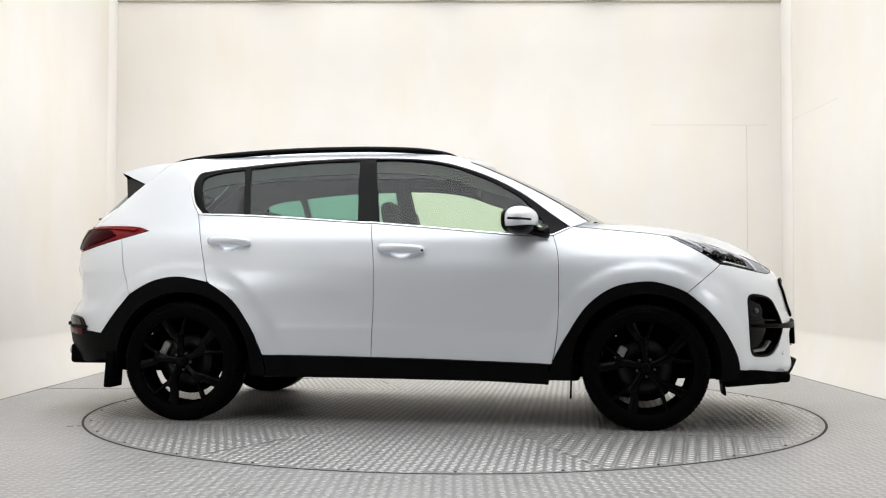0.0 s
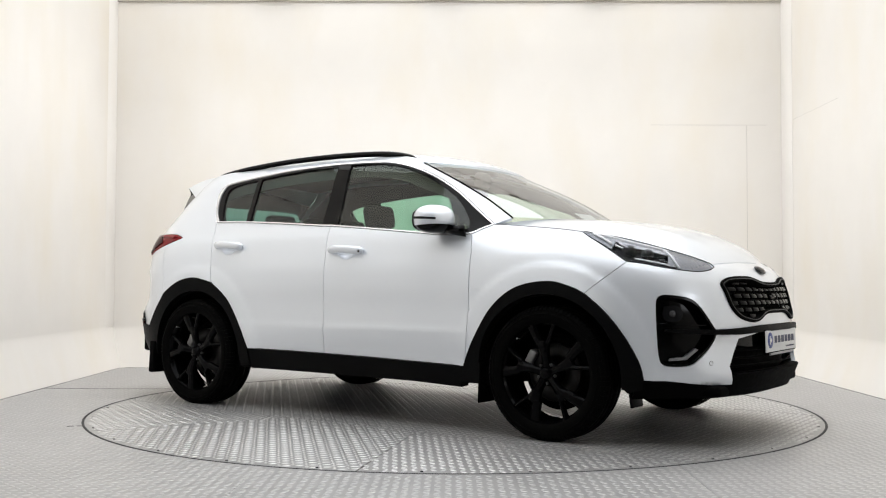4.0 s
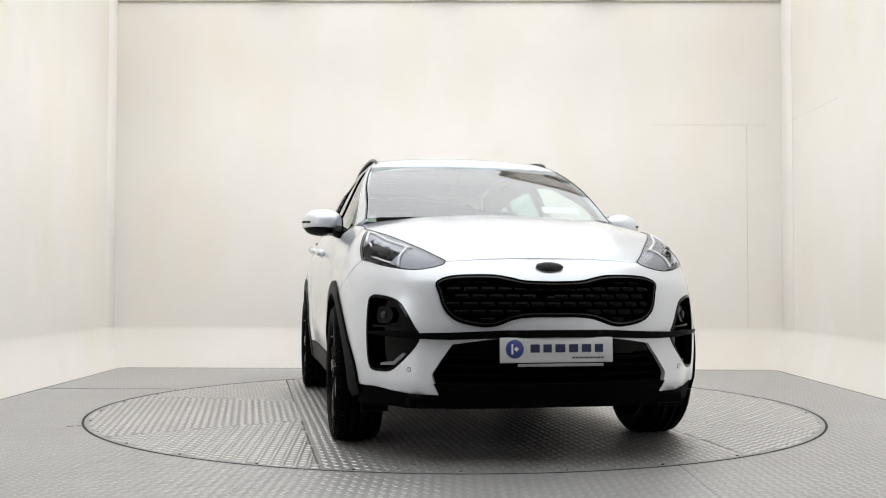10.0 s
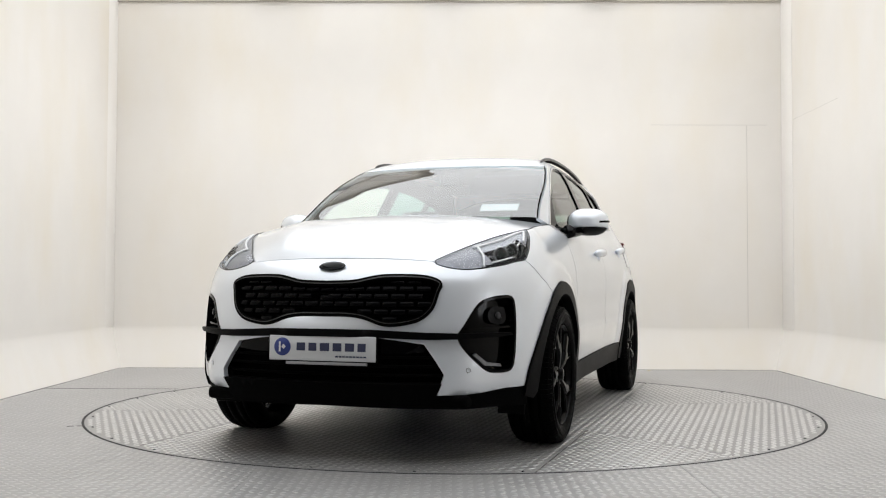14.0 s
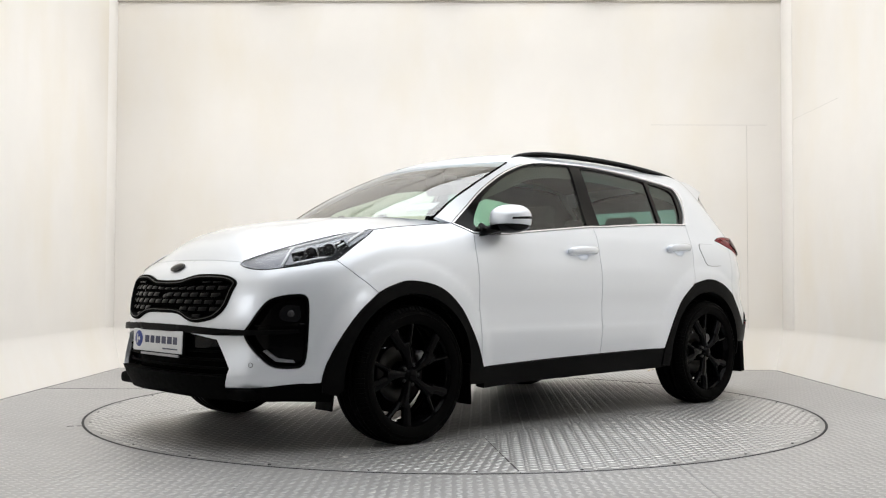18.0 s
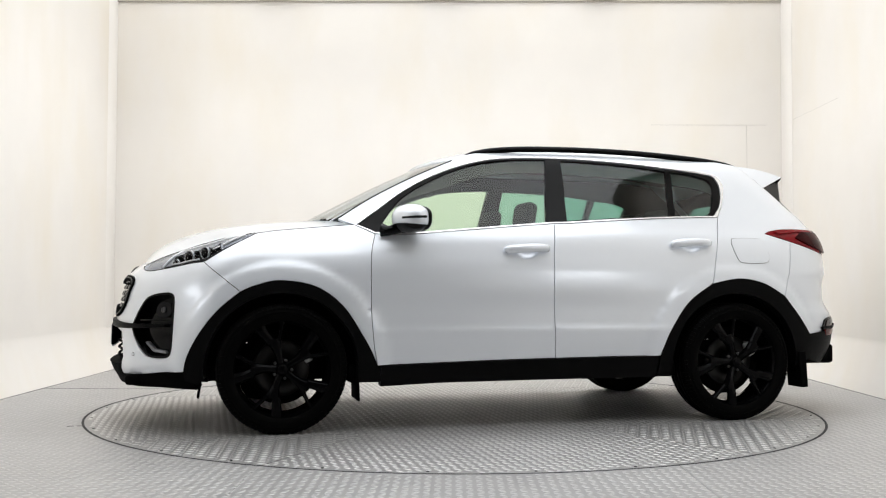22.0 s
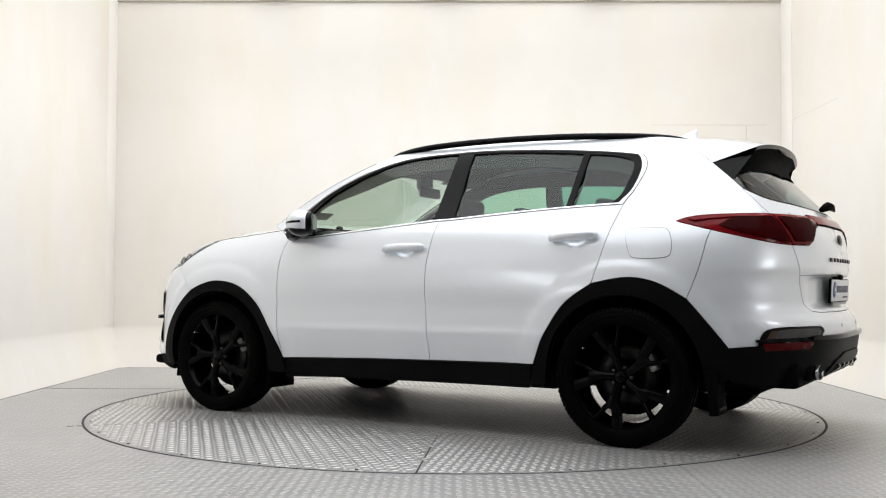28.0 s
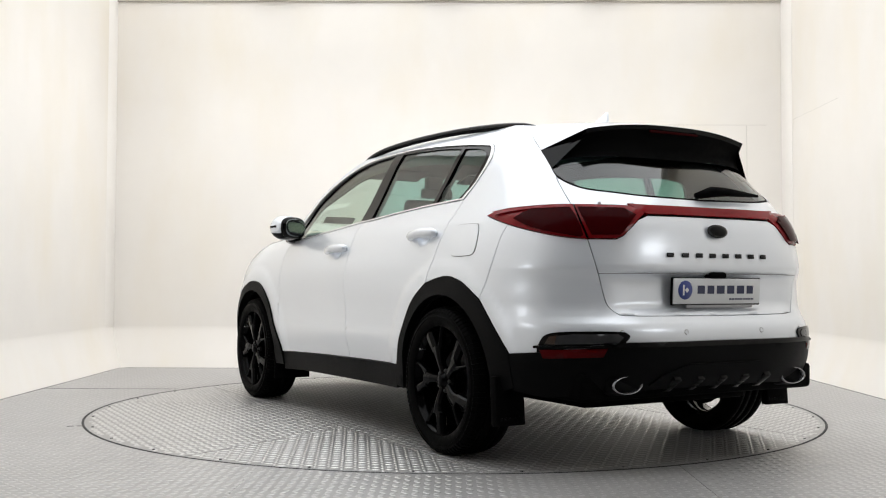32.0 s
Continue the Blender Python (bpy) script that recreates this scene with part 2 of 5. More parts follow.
# a service door in the back wall, flush with it: the joints alone show
bm = bmesh.new()
add_box(bm, (1.11, 0.012, 0.003), pose(2.44, BACK + 0.004, 2.332))
add_box(bm, (0.0035, 0.012, 1.94), pose(2.805, BACK + 0.004, 1.355))
tagged(part("door_joint", bm, material("joint_grey", (0.58, 0.55, 0.50), 0.8, grain=0.1), None, smooth=False),
       "thin dark joint lines of a flush panel in the wall", "wall joint", kind="structure")
bm = bmesh.new()
add_box(bm, (0.007, 1.1, 0.002), pose(ROOM_R + 0.0022, 2.15, 2.332))
tagged(part("wall_joint", bm, bpy.data.materials["joint_grey"], None, smooth=False), "faint joint line in the side wall", "wall joint", kind="structure")

# flat strips whose lighter colour stands for light caught by the rounded corners
for x in (ROOM_L + .002, ROOM_R - .002):
    bm = bmesh.new()
    add_box(bm, (.005, .30, HIGH - COVE), pose(x, BACK - .15, (HIGH + COVE) / 2), .002)
    tagged(part("trim", bm, CORNER_LIT, None), "strip down the wall corner, coloured lighter as a rounded corner catches light", "wall trim", kind="structure")

# ---------------------------------------------------------------- floor
DISC = 2.267
CELL = 0.042


def treads(name, parent, inside_fn, box, turn, z, label="", high=0.0018, mat=TREAD):
    """Raised lozenges of a tread plate, turned alternately, as one mesh."""
    x0, y0, x1, y1 = box
    c, s = math.cos(turn), math.sin(turn)
    cx, cy = (x0 + x1) / 2, (y0 + y1) / 2
    half = math.hypot(x1 - x0, y1 - y0) / 2
    k = int(half / CELL) + 1
    i, j = np.meshgrid(np.arange(-k, k + 1), np.arange(-k, k + 1), indexing="ij")
    px, py = (i * CELL).ravel(), (j * CELL).ravel()
    odd = ((i + j) % 2).ravel()
    wx, wy = cx + c * px - s * py, cy + s * px + c * py
    keep = inside_fn(wx, wy)
    wx, wy, odd = wx[keep], wy[keep], odd[keep]
    n = len(wx)
    a = turn + np.where(odd == 0, math.radians(45), math.radians(-45))
    ca, sa = np.cos(a), np.sin(a)
    # a rounded lozenge: a ring of eight points on the sheet, and its smaller, flat top
    long, wide, ring = 0.0215, 0.0098, [(1, 0), (.62, .62), (0, 1), (-.62, .62), (-1, 0), (-.62, -.62), (0, -1), (.62, -.62)]
    base = np.array([(long * u, wide * v, 0) for u, v in ring] + [(long * .72 * u, wide * .62 * v, high) for u, v in ring])
    vx = wx[:, None] + ca[:, None] * base[None, :, 0] - sa[:, None] * base[None, :, 1]
    vy = wy[:, None] + sa[:, None] * base[None, :, 0] + ca[:, None] * base[None, :, 1]
    vz = np.broadcast_to(z + base[None, :, 2], vx.shape)
    co = np.stack([vx, vy, vz], 2).reshape(-1, 3)
    quad = np.array([(k, (k + 1) % 8, 8 + (k + 1) % 8, 8 + k) for k in range(8)])
    off = (np.arange(n) * 16)[:, None, None]
    loops = np.concatenate([(quad[None] + off).reshape(n, -1), (np.arange(8, 16)[None, None] + off).reshape(n, -1)], 1).ravel()
    totals = np.tile([4] * 8 + [8], n)
    me = bpy.data.meshes.new(name)
    me.vertices.add(n * 16), me.loops.add(len(loops)), me.polygons.add(len(totals))
    me.vertices.foreach_set("co", co.ravel())
    me.loops.foreach_set("vertex_index", loops)
    me.polygons.foreach_set("loop_start", np.concatenate([[0], np.cumsum(totals)[:-1]]))
    me.polygons.foreach_set("loop_total", totals)
    me.polygons.foreach_set("use_smooth", np.ones(len(totals), bool))
    me.update(calc_edges=True)
    me.materials.append(mat)
    ob = new(name, me)
    ob.parent = parent
    return tagged(ob, label, kind="stuff")


def slab(name, outline, z0, z1, mat, parent=None):
    """A flat plate with thickness from a 2D outline."""
    bm = bmesh.new()
    vs = [bm.verts.new((x, y, z1)) for x, y in outline]
    f = bm.faces.new(vs)
    o = bmesh.ops.extrude_face_region(bm, geom=[f])
    bmesh.ops.translate(bm, vec=(0, 0, z0 - z1), verts=[v for v in o["geom"] if isinstance(v, bmesh.types.BMVert)])
    return part(name, bm, mat, parent, smooth=False)


ground = slab("floor", [(ROOM_L - 0.1, FRONT - 0.1), (ROOM_R + 0.1, FRONT - 0.1), (ROOM_R + 0.1, BACK + 0.1), (ROOM_L - 0.1, BACK + 0.1)], -0.16, -0.10, GAP)
tagged(ground, "dark sub-floor under the tread plates", "floor", kind="structure")
SEAM_L, SEAM_R = -0.855, 1.005


def ring_outline(x0, x1, y0, y1, front):
    """A floor plate beside the turntable: the rectangle less the disc (r a little larger)."""
    r = DISC + 0.006
    pts = []
    if front:
        a0 = math.acos(max(-1, min(1, x0 / r))) if abs(x0) < r else None
        a1 = math.acos(max(-1, min(1, x1 / r))) if abs(x1) < r else None
        pts = [(x0, y0), (x1, y0)]
        lo = -a1 if a1 is not None else None
        hi = -a0 if a0 is not None else None
        if lo is None:
            lo = math.asin(max(-1, y1 / r))
            pts += [(x1, y1), (r * math.cos(lo), y1)]
        end = hi if hi is not None else -math.pi - math.asin(y1 / r)
        pts += [(r * math.cos(lo + (end - lo) * k / 40), r * math.sin(lo + (end - lo) * k / 40)) for k in range(41)]
        if hi is None:
            pts += [(x0, y1)]
    return pts


g = 0.0014
FLOORS = []
FLOORS.append(("front", ring_outline(SEAM_L + g, SEAM_R - g, FRONT, 0, True)))
FLOORS.append(("side", ring_outline(ROOM_L, SEAM_L - g, FRONT, 0 - g, True)))
FLOORS.append(("side", ring_outline(SEAM_R + g, ROOM_R, FRONT, 0 - g, True)))


def back_plate():
    r = DISC + 0.006
    a0, a1 = 0.0, math.pi
    arc = [(r * math.cos(a1 * k / 80), r * math.sin(a1 * k / 80) + 0.0) for k in range(81)]
    return [(ROOM_L, 0.0), (-r, 0.0)] + arc[::-1][1:] + [(ROOM_R, 0.0), (ROOM_R, BACK), (ROOM_L, BACK)]


FLOORS.append(("back", back_plate()))
floor_turn = {"front": 0.0, "side": math.pi / 2, "back": 0.0}


def in_poly(poly):
    xs, ys = np.array([p[0] for p in poly]), np.array([p[1] for p in poly])

    def test(x, y):
        hit = np.zeros(len(x), bool)
        for i in range(len(xs)):
            xa, ya, xb, yb = xs[i - 1], ys[i - 1], xs[i], ys[i]
            cross = (ya > y) != (yb > y)
            hit ^= cross & (x < (xb - xa) * (y - ya) / (yb - ya + 1e-12) + xa)
        return hit
    return test


for kind, outline in FLOORS:
    ob = slab("floor", outline, -0.10, 0.0, PLATE)
    tagged(ob, "grey aluminium tread plate floor round the turntable", "floor plate", group="floor plates", kind="structure")
    test = in_poly(outline)
    # treads where the camera looks
    treads("tread_pattern", ob, lambda x, y, f=test: f(x, y) & (y > -4.6) & (y < BACK - 0.13) & (np.hypot(x, y) > DISC + 0.03) & (x > ROOM_L + 0.13) & (x < ROOM_R - 0.13),
           (ROOM_L, -4.6, ROOM_R, BACK), floor_turn[kind], 0.0)

# dark joints along the foot of the walls and across the plates
JOINTS = [(0.0, BACK - FOOT - .004, ROOM_R - ROOM_L - .2, .006), (-2.62, 1.03, 1.06, .0015), (-2.12, -.93, .08, .006)]
for x, y, w, d in JOINTS:
    bm = bmesh.new()
    add_box(bm, (w, d, .003), pose(x, y, .0005, 0, 0, 18 if w < .2 else 0))
    tagged(part("floor_joint", bm, GAP, None, smooth=False), "thin dark joint in the tread plate floor", "floor joint", kind="structure")
for x, lean in ((ROOM_L + TOE / 2 + FOOT + .004, math.degrees(math.atan(TOE / (BACK - FRONT)))), (ROOM_R - FOOT - .004, 0)):
    bm = bmesh.new()
    add_box(bm, (.006, BACK - FRONT - .3, .003), pose(x, (BACK + FRONT) / 2, .0005, 0, 0, lean))
    tagged(part("floor_joint", bm, GAP, None, smooth=False), "thin dark joint along the foot of the wall", "floor joint", kind="structure")

# a small dry leaf lying by the back wall
leaf = shape("leaf", [(-.022, 0, .005), (-.006, -.009, .008), (.012, -.006, .007), (.024, .002, .012), (.010, .010, .009), (-.008, .009, .007), (.002, .001, .004)],
             [(0, 1, 6), (1, 2, 6), (2, 3, 6), (3, 4, 6), (4, 5, 6), (5, 0, 6)], material("dry_yellow_leaf", (0.45, 0.33, 0.05), 0.7, grain=0.2), smooth=False, m=pose(1.80, 2.70, 0.0, 0, 0, 30))
tagged(leaf, "small dry yellow leaf lying on the tread plate", "leaf")

# ---------------------------------------------------------------- the turntable
turntable = new("turntable")
tagged(turntable, "round steel turntable of grey aluminium tread plates under the car", "turntable")


def arc(a0, a1, r=DISC - 0.004, n=40):
    return [(r * math.cos(math.radians(a0 + (a1 - a0) * k / n)), r * math.sin(math.radians(a0 + (a1 - a0) * k / n))) for k in range(n + 1)]


plates, STRIP = [], 1.0
ang = math.degrees(math.asin(STRIP / DISC))
r0 = DISC - 0.004
h = math.cos(math.radians(ang)) * r0
plates.append([(-h, -STRIP), (h, -STRIP)] + arc(-ang, ang)[1:-1] + [(h, STRIP), (-h, STRIP)] + arc(180 - ang, 180 + ang)[1:-1])
for up in (0, 180):
    cuts = [ang, *([54, 116] if up == 0 else [64, 114]), 180 - ang]
    for a0, a1 in zip(cuts, cuts[1:]):
        d = 0.10
        pts = arc(a0 + up + (d if a0 != ang else 0.2), a1 + up - (d if a1 != 180 - ang else 0.2))
        sg = 1 if up == 0 else -1
        foot = []
        for a in ((a1 - 0.1) if a1 != 180 - ang else None, (a0 + 0.1) if a0 != ang else None):
            if a is not None:
                rr = (STRIP + 0.006) / math.sin(math.radians(a))
                foot.append((rr * math.cos(math.radians(a + up)), rr * math.sin(math.radians(a + up))))
        plates.append(pts + foot)
for i, outline in enumerate(plates):
    ob = slab("plate", outline, -0.08, 0.0, DISC_PLATE, turntable)
    shrink = in_poly(outline)
    treads("tread_pattern", ob, lambda x, y, f=shrink: f(x, y) & (np.hypot(x, y) < DISC - 0.035),
           (-DISC, -DISC, DISC, DISC), math.radians((0, 38, 90, 20, 20, 90, 38)[i % 7]), 0.0, high=0.0022, mat=DISC_TREAD)
bolt_mesh = mesh_data("bolt", *lathe([(.0001, .003), (.006, .003), (.0075, 0)], 8), GAP, False)
for k in range(30):
    a = math.radians(12 * k + 1.2)
    ob = new("bolt", bolt_mesh)
    ob.parent, ob.matrix_basis = turntable, pose(2.225 * math.cos(a), 2.225 * math.sin(a), 0.0005, 90)
bm = bmesh.new()
add_cyl(bm, DISC - 0.05, 0.02, pose(0, 0, -0.09), 64)
part("base_drum", bm, GAP, turntable)
v, f = lathe([(DISC - .008, -.01), (DISC - .007, .0012), (DISC + .007, .0012), (DISC + .008, -.01)], 160, True)
shape("edge_seal", v, f, GAP, turntable, "dark rubber seal round the turntable", m=pose(0, 0, 0, 90))

# ---------------------------------------------------------------- the car: its skin
# x forward, y to the left, z up, from the middle between turntable and wheels
HUB_F, HUB_R, HUB_Z = 1.172, -1.498, 0.345
XF, XR = 1.2, -1.5
W_MID = [(.2, .855), (.37, .868), (.48, .888), (.515, .8932), (.545, .8968), (.572, .8936), (.66, .894), (.78, .903), (.87, .899), (.98, .875), (1.08, .845), (1.14, .81), (1.25, .75), (1.4, .68), (1.5, .632), (1.56, .592), (1.60, .545), (1.625, .49), (1.645, .40)]
W_FRONT = [(.2, .88), (.37, .905), (.55, .915), (.72, .91), (.85, .895), (.95, .87), (1.02, .83), (1.08, .775), (1.14, .70), (1.6, .5)]
W_REAR = [(.2, .87), (.37, .90), (.55, .905), (.72, .905), (.85, .895), (.98, .87), (1.08, .835), (1.14, .80), (1.25, .742), (1.4, .665), (1.5, .61), (1.555, .565), (1.595, .515), (1.64, .40)]
NOSE = [(.2, 2.0), (.3, 2.05), (.36, 2.085), (.45, 2.085), (.60, 2.08), (.70, 2.065), (.80, 2.04), (.87, 1.995), (.92, 1.93), (.96, 1.86), (1.0, 1.77), (1.05, 1.61), (1.09, 1.42), (1.14, 1.28)]
TAIL = [(.2, -2.22), (.35, -2.352), (.45, -2.41), (.58, -2.425), (.625, -2.419), (.66, -2.390), (.72, -2.362), (.80, -2.361), (.85, -2.375), (.875, -2.389), (.92, -2.388), (1.04, -2.375), (1.12, -2.345), (1.2, -2.285), (1.3, -2.19), (1.4, -2.09), (1.5, -1.98), (1.58, -1.88)]
UF, UR = XF + math.pi / 2, XR - math.pi / 2      # the middle lines of nose and tail


def table(tab, v):
    """Smooth values between rows of (position, value)."""
    n = len(tab)
    if v <= tab[0][0]:
        return tab[0][1]
    if v >= tab[-1][0]:
        return tab[-1][1]
    i = 0
    while tab[i + 1][0] < v:
        i += 1
    (x0, y0), (x1, y1) = tab[i], tab[i + 1]

    def slope(k):
        if k == 0 or k == n - 1:
            j = 1 if k == 0 else n - 1
            return (tab[j][1] - tab[j - 1][1]) / (tab[j][0] - tab[j - 1][0])
        a = (tab[k][1] - tab[k - 1][1]) / (tab[k][0] - tab[k - 1][0])
        b = (tab[k + 1][1] - tab[k][1]) / (tab[k + 1][0] - tab[k][0])
        return 0 if a * b <= 0 else 2 * a * b / (a + b)
    w = x1 - x0
    s = (v - x0) / w
    return ((1 + 2 * s) * (1 - s) ** 2 * y0 + s * (1 - s) ** 2 * w * slope(i)
            + s * s * (3 - 2 * s) * y1 + s * s * (s - 1) * w * slope(i + 1))


def ease(a, b, v):
    s = min(1, max(0, (v - a) / (b - a)))
    return s * s * (3 - 2 * s)


def half_width(x, z):
    w = table(W_MID, z)
    return w + (table(W_FRONT, z) - w) * ease(.35, XF, x) + (table(W_REAR, z) - w) * ease(-.6, XR, x)


def skin(u, z):
    """The body's surface at height z: u is x along the left side, past XF and XR an angle round nose and tail, past UF and UR the right side."""
    flip = 1
    if u > UF:
        u, flip = 2 * UF - u, -1
    elif u < UR:
        u, flip = 2 * UR - u, -1
    if XR <= u <= XF:
        return Vector((u, flip * half_width(u, z), z))
    if u > XF:
        a, c, n, l = u - XF, XF, 2.65, table(NOSE, z) - XF
    else:
        a, c, n, l = XR - u, XR, 3.2, XR - table(TAIL, z)
    w, a = half_width(c, z), min(a, math.pi / 2)
    r = ((math.cos(a) / w) ** n + (max(math.sin(a), 0) / max(l, .02)) ** n) ** (-1 / n)
    return Vector((c + (1 if u > XF else -1) * r * math.sin(a), flip * r * math.cos(a), z))


def normal(u, z):
    du = skin(u + .004, z) - skin(u - .004, z)
    dz = skin(u, z + .004) - skin(u, z - .004)
    n = dz.cross(du)
    return n.normalized() if n.length > 1e-9 else Vector((0, 1, 0))


def at_x(x, z):
    """u of the place on the left side at x and z."""
    if XR <= x <= XF:
        return x
    lo, hi = (XF, UF) if x > XF else (UR, XR)
    for _ in range(24):
        m = (lo + hi) / 2
        if skin(m, z).x < x:
            lo = m
        else:
            hi = m
    return (lo + hi) / 2


def inset(poly, d):
    """An outline drawn inwards by d."""
    area = sum(poly[i - 1][0] * poly[i][1] - poly[i][0] * poly[i - 1][1] for i in range(len(poly)))
    s = 1 if area > 0 else -1
    out = []
    for i in range(len(poly)):
        (ax, ay), (bx, by), (cx, cy) = poly[i - 1], poly[i], poly[(i + 1) % len(poly)]
        n1, n2 = Vector((-(by - ay), bx - ax)), Vector((-(cy - by), cx - bx))
        n = (n1.normalized() if n1.length else n1) + (n2.normalized() if n2.length else n2)
        n = n.normalized() if n.length > 1e-6 else Vector((0, 0))
        out.append((bx + s * n.x * d, by + s * n.y * d))
    return out


def dense(poly, step):
    out = []
    for i in range(len(poly)):
        (ax, ay), (bx, by) = poly[i], poly[(i + 1) % len(poly)]
        k = max(1, int(math.hypot(bx - ax, by - ay) / step))
        out += [(ax + (bx - ax) * j / k, ay + (by - ay) * j / k) for j in range(k)]
    return out


def clean(poly):
    out = []
    for p in poly:
        if not out or math.hypot(p[0] - out[-1][0], p[1] - out[-1][1]) > 4e-4:
            out.append(p)
    if math.hypot(out[0][0] - out[-1][0], out[0][1] - out[-1][1]) < 4e-4:
        out.pop()
    return out


def panel(name, outline, mat, parent, label="", holes=(), lift=0.0, depth=0.022, step=0.05, gap=0.0019, side=1, bulge=0.0, crown=None, rows=()):
    """A sheet of the skin inside an outline of (u, z), with edges turned in by depth. side -1 mirrors it to the right."""
    poly = clean(dense(inset(clean(outline), gap), step)) if gap else clean(dense(clean(outline), step))
    rings = [poly] + [clean(dense(inset(clean(h), -gap), step)) for h in holes]
    pts, edges = [], []
    for r in rings:
        b = len(pts)
        pts += r
        edges += [(b + i, b + (i + 1) % len(r)) for i in range(len(r))]
    tests = [in_poly(r) for r in rings]
    us, zs = [p[0] for p in poly], [p[1] for p in poly]
    gu, gz = np.meshgrid(np.arange(min(us) + step / 3, max(us), step), np.arange(min(zs) + step / 3, max(zs), step * 0.7))
    gu, gz = gu.ravel() + (np.arange(gu.size) % 2) * 1e-4, gz.ravel()
    for zr in rows:      # exact rows along a crease
        far = np.abs(gz - zr) > step * .3
        ru = np.arange(min(us) + step / 3, max(us), step)
        gu, gz = np.concatenate([gu[far], ru]), np.concatenate([gz[far], np.full(len(ru), zr)])
    ok = tests[0](gu, gz)
    for t in tests[1:]:
        ok &= ~t(gu, gz)
    gu, gz = gu[ok], gz[ok]
    edge = np.array(pts)
    if len(gu):
        near = ((gu[:, None] - edge[None, :, 0]) ** 2 + (gz[:, None] - edge[None, :, 1]) ** 2).min(1)
        far = near > (step * 0.25) ** 2
        pts = pts + list(zip(gu[far].tolist(), gz[far].tolist()))
    vs, _, fs, *_ = geometry.delaunay_2d_cdt([Vector(p) for p in pts], edges, [], 0, 1e-7)
    cu = np.array([sum(vs[i].x for i in f) / len(f) for f in fs])
    cz = np.array([sum(vs[i].y for i in f) / len(f) for f in fs])
    ok = tests[0](cu, cz)
    for t in tests[1:]:
        ok &= ~t(cu, cz)
    fs = [f for f, k in zip(fs, ok) if k]
    verts, inner = [], []
    for v in vs:
        n = normal(v.x, v.y)
        up = lift
        if bulge:
            d = math.sqrt(((v.x - edge[:, 0]) ** 2 + (v.y - edge[:, 1]) ** 2).min())
            up += bulge * ease(0, 0.05, d)
        if crown:
            up += crown(v.x, v.y)
        p = skin(v.x, v.y) + n * up
        verts.append(p), inner.append(p - n * depth)
    count = {}
    for f in fs:
        for i in range(len(f)):
            a, b = f[i], f[(i + 1) % len(f)]
            count[(a, b)] = count.get((a, b), 0) + 1
    faces = [tuple(f) for f in fs]
    extra = {}
    for (a, b), _ in list(count.items()):
        if (b, a) in count:
            continue
        for i in (a, b):
            if i not in extra:
                extra[i] = len(verts)
                verts += [verts[i], inner[i]]
        faces.append((extra[b], extra[a], extra[a] + 1, extra[b] + 1))
    # faces look outwards
    f = fs[0]
    a, b, c = (verts[i] for i in f)
    if (b - a).cross(c - a).dot(normal(vs[f[0]].x, vs[f[0]].y)) < 0:
        faces = [q[::-1] for q in faces]
    if side < 0:
        verts = [Vector((v.x, -v.y, v.z)) for v in verts]
        faces = [q[::-1] for q in faces]
    return shape(name, verts, faces, mat, parent, label)


def both(half, mid):
    """A whole outline across the middle line from its left half, listed from middle to middle."""
    return half + [(2 * mid - u, z) for u, z in half[::-1]]


car = new("car")
tagged(car, "white compact SUV with black cladding and black wheels on the turntable", "car")

# lines that panels share
HOOD_SEAM = curve([(1.342, 1.076), (1.142, 1.098), (.905, 1.121), (.775, 1.132)])
DOOR_FRONT = curve([(.665, 1.078), (.691, .968), (.696, .809), (.693, .62), (.678, .46), (.656, .356)])
DOOR_MID = curve([(-.392, 1.154), (-.366, .971), (-.358, .812), (-.362, .623), (-.376, .381)])
DOOR_REAR = curve([(-1.462, 1.212), (-1.417, 1.07), (-1.36, .86), (-1.348, .815)])
SEAM_BUMPER = curve([(1.64, .916), (1.52, .834), (1.415, .757)])
ARCH_F_BACK = curve([(.656, .356), (.69, .43), (.742, .52), (.852, .682), (1.0, .786), (1.188, .817), (1.33, .79), (1.415, .757)])
ARCH_F_FRONT = curve([(1.415, .757), (1.528, .667), (1.624, .553), (1.698, .427), (1.725, .335)])
ARCH_R_FRONT = curve([(-1.016, .388), (-1.04, .45), (-1.08, .54), (-1.196, .705), (-1.348, .808)])
ARCH_R_MID = curve([(-1.348, .808), (-1.53, .838), (-1.70, .812), (-1.852, .735)])
ARCH_R_BACK = curve([(-1.852, .735), (-1.95, .62), (-2.042, .502)])
BELT_F = curve([(.665, 1.078), (.513, 1.075), (.32, 1.09), (-.128, 1.131), (-.392, 1.154)])
BELT_R = curve([(-.392, 1.154), (-.482, 1.157), (-.80, 1.18), (-1.129, 1.20), (-1.462, 1.212)])
WIN_TOP = curve([(.775, 1.132), (.655, 1.218), (.496, 1.335), (.335, 1.424), (.171, 1.491), (.004, 1.538), (-.164, 1.561), (-.451, 1.570),
                 (-.670, 1.567), (-1.003, 1.549), (-1.332, 1.516), (-1.48, 1.494)])
WIN_BACK = curve([(-1.48, 1.494), (-1.555, 1.468), (-1.582, 1.41), (-1.535, 1.32), (-1.484, 1.25), (-1.462, 1.212)])
LAMP_LOW = curve([(1.342, 1.076), (1.505, .998), (1.64, .916)]) + curve([(1.64, .916), (1.72, .908), (1.835, .888), (2.013, .868), (2.12, .876), (2.175, .892)])[1:]
TAIL_LOW = curve([(-1.80, 1.115), (-2.02, 1.058), (-2.242, 1.009), (-2.379, .994)])
TAIL_TOP = curve([(-1.80, 1.115), (-1.87, 1.134), (-1.98, 1.145), (-2.227, 1.150), (-2.30, 1.149)])
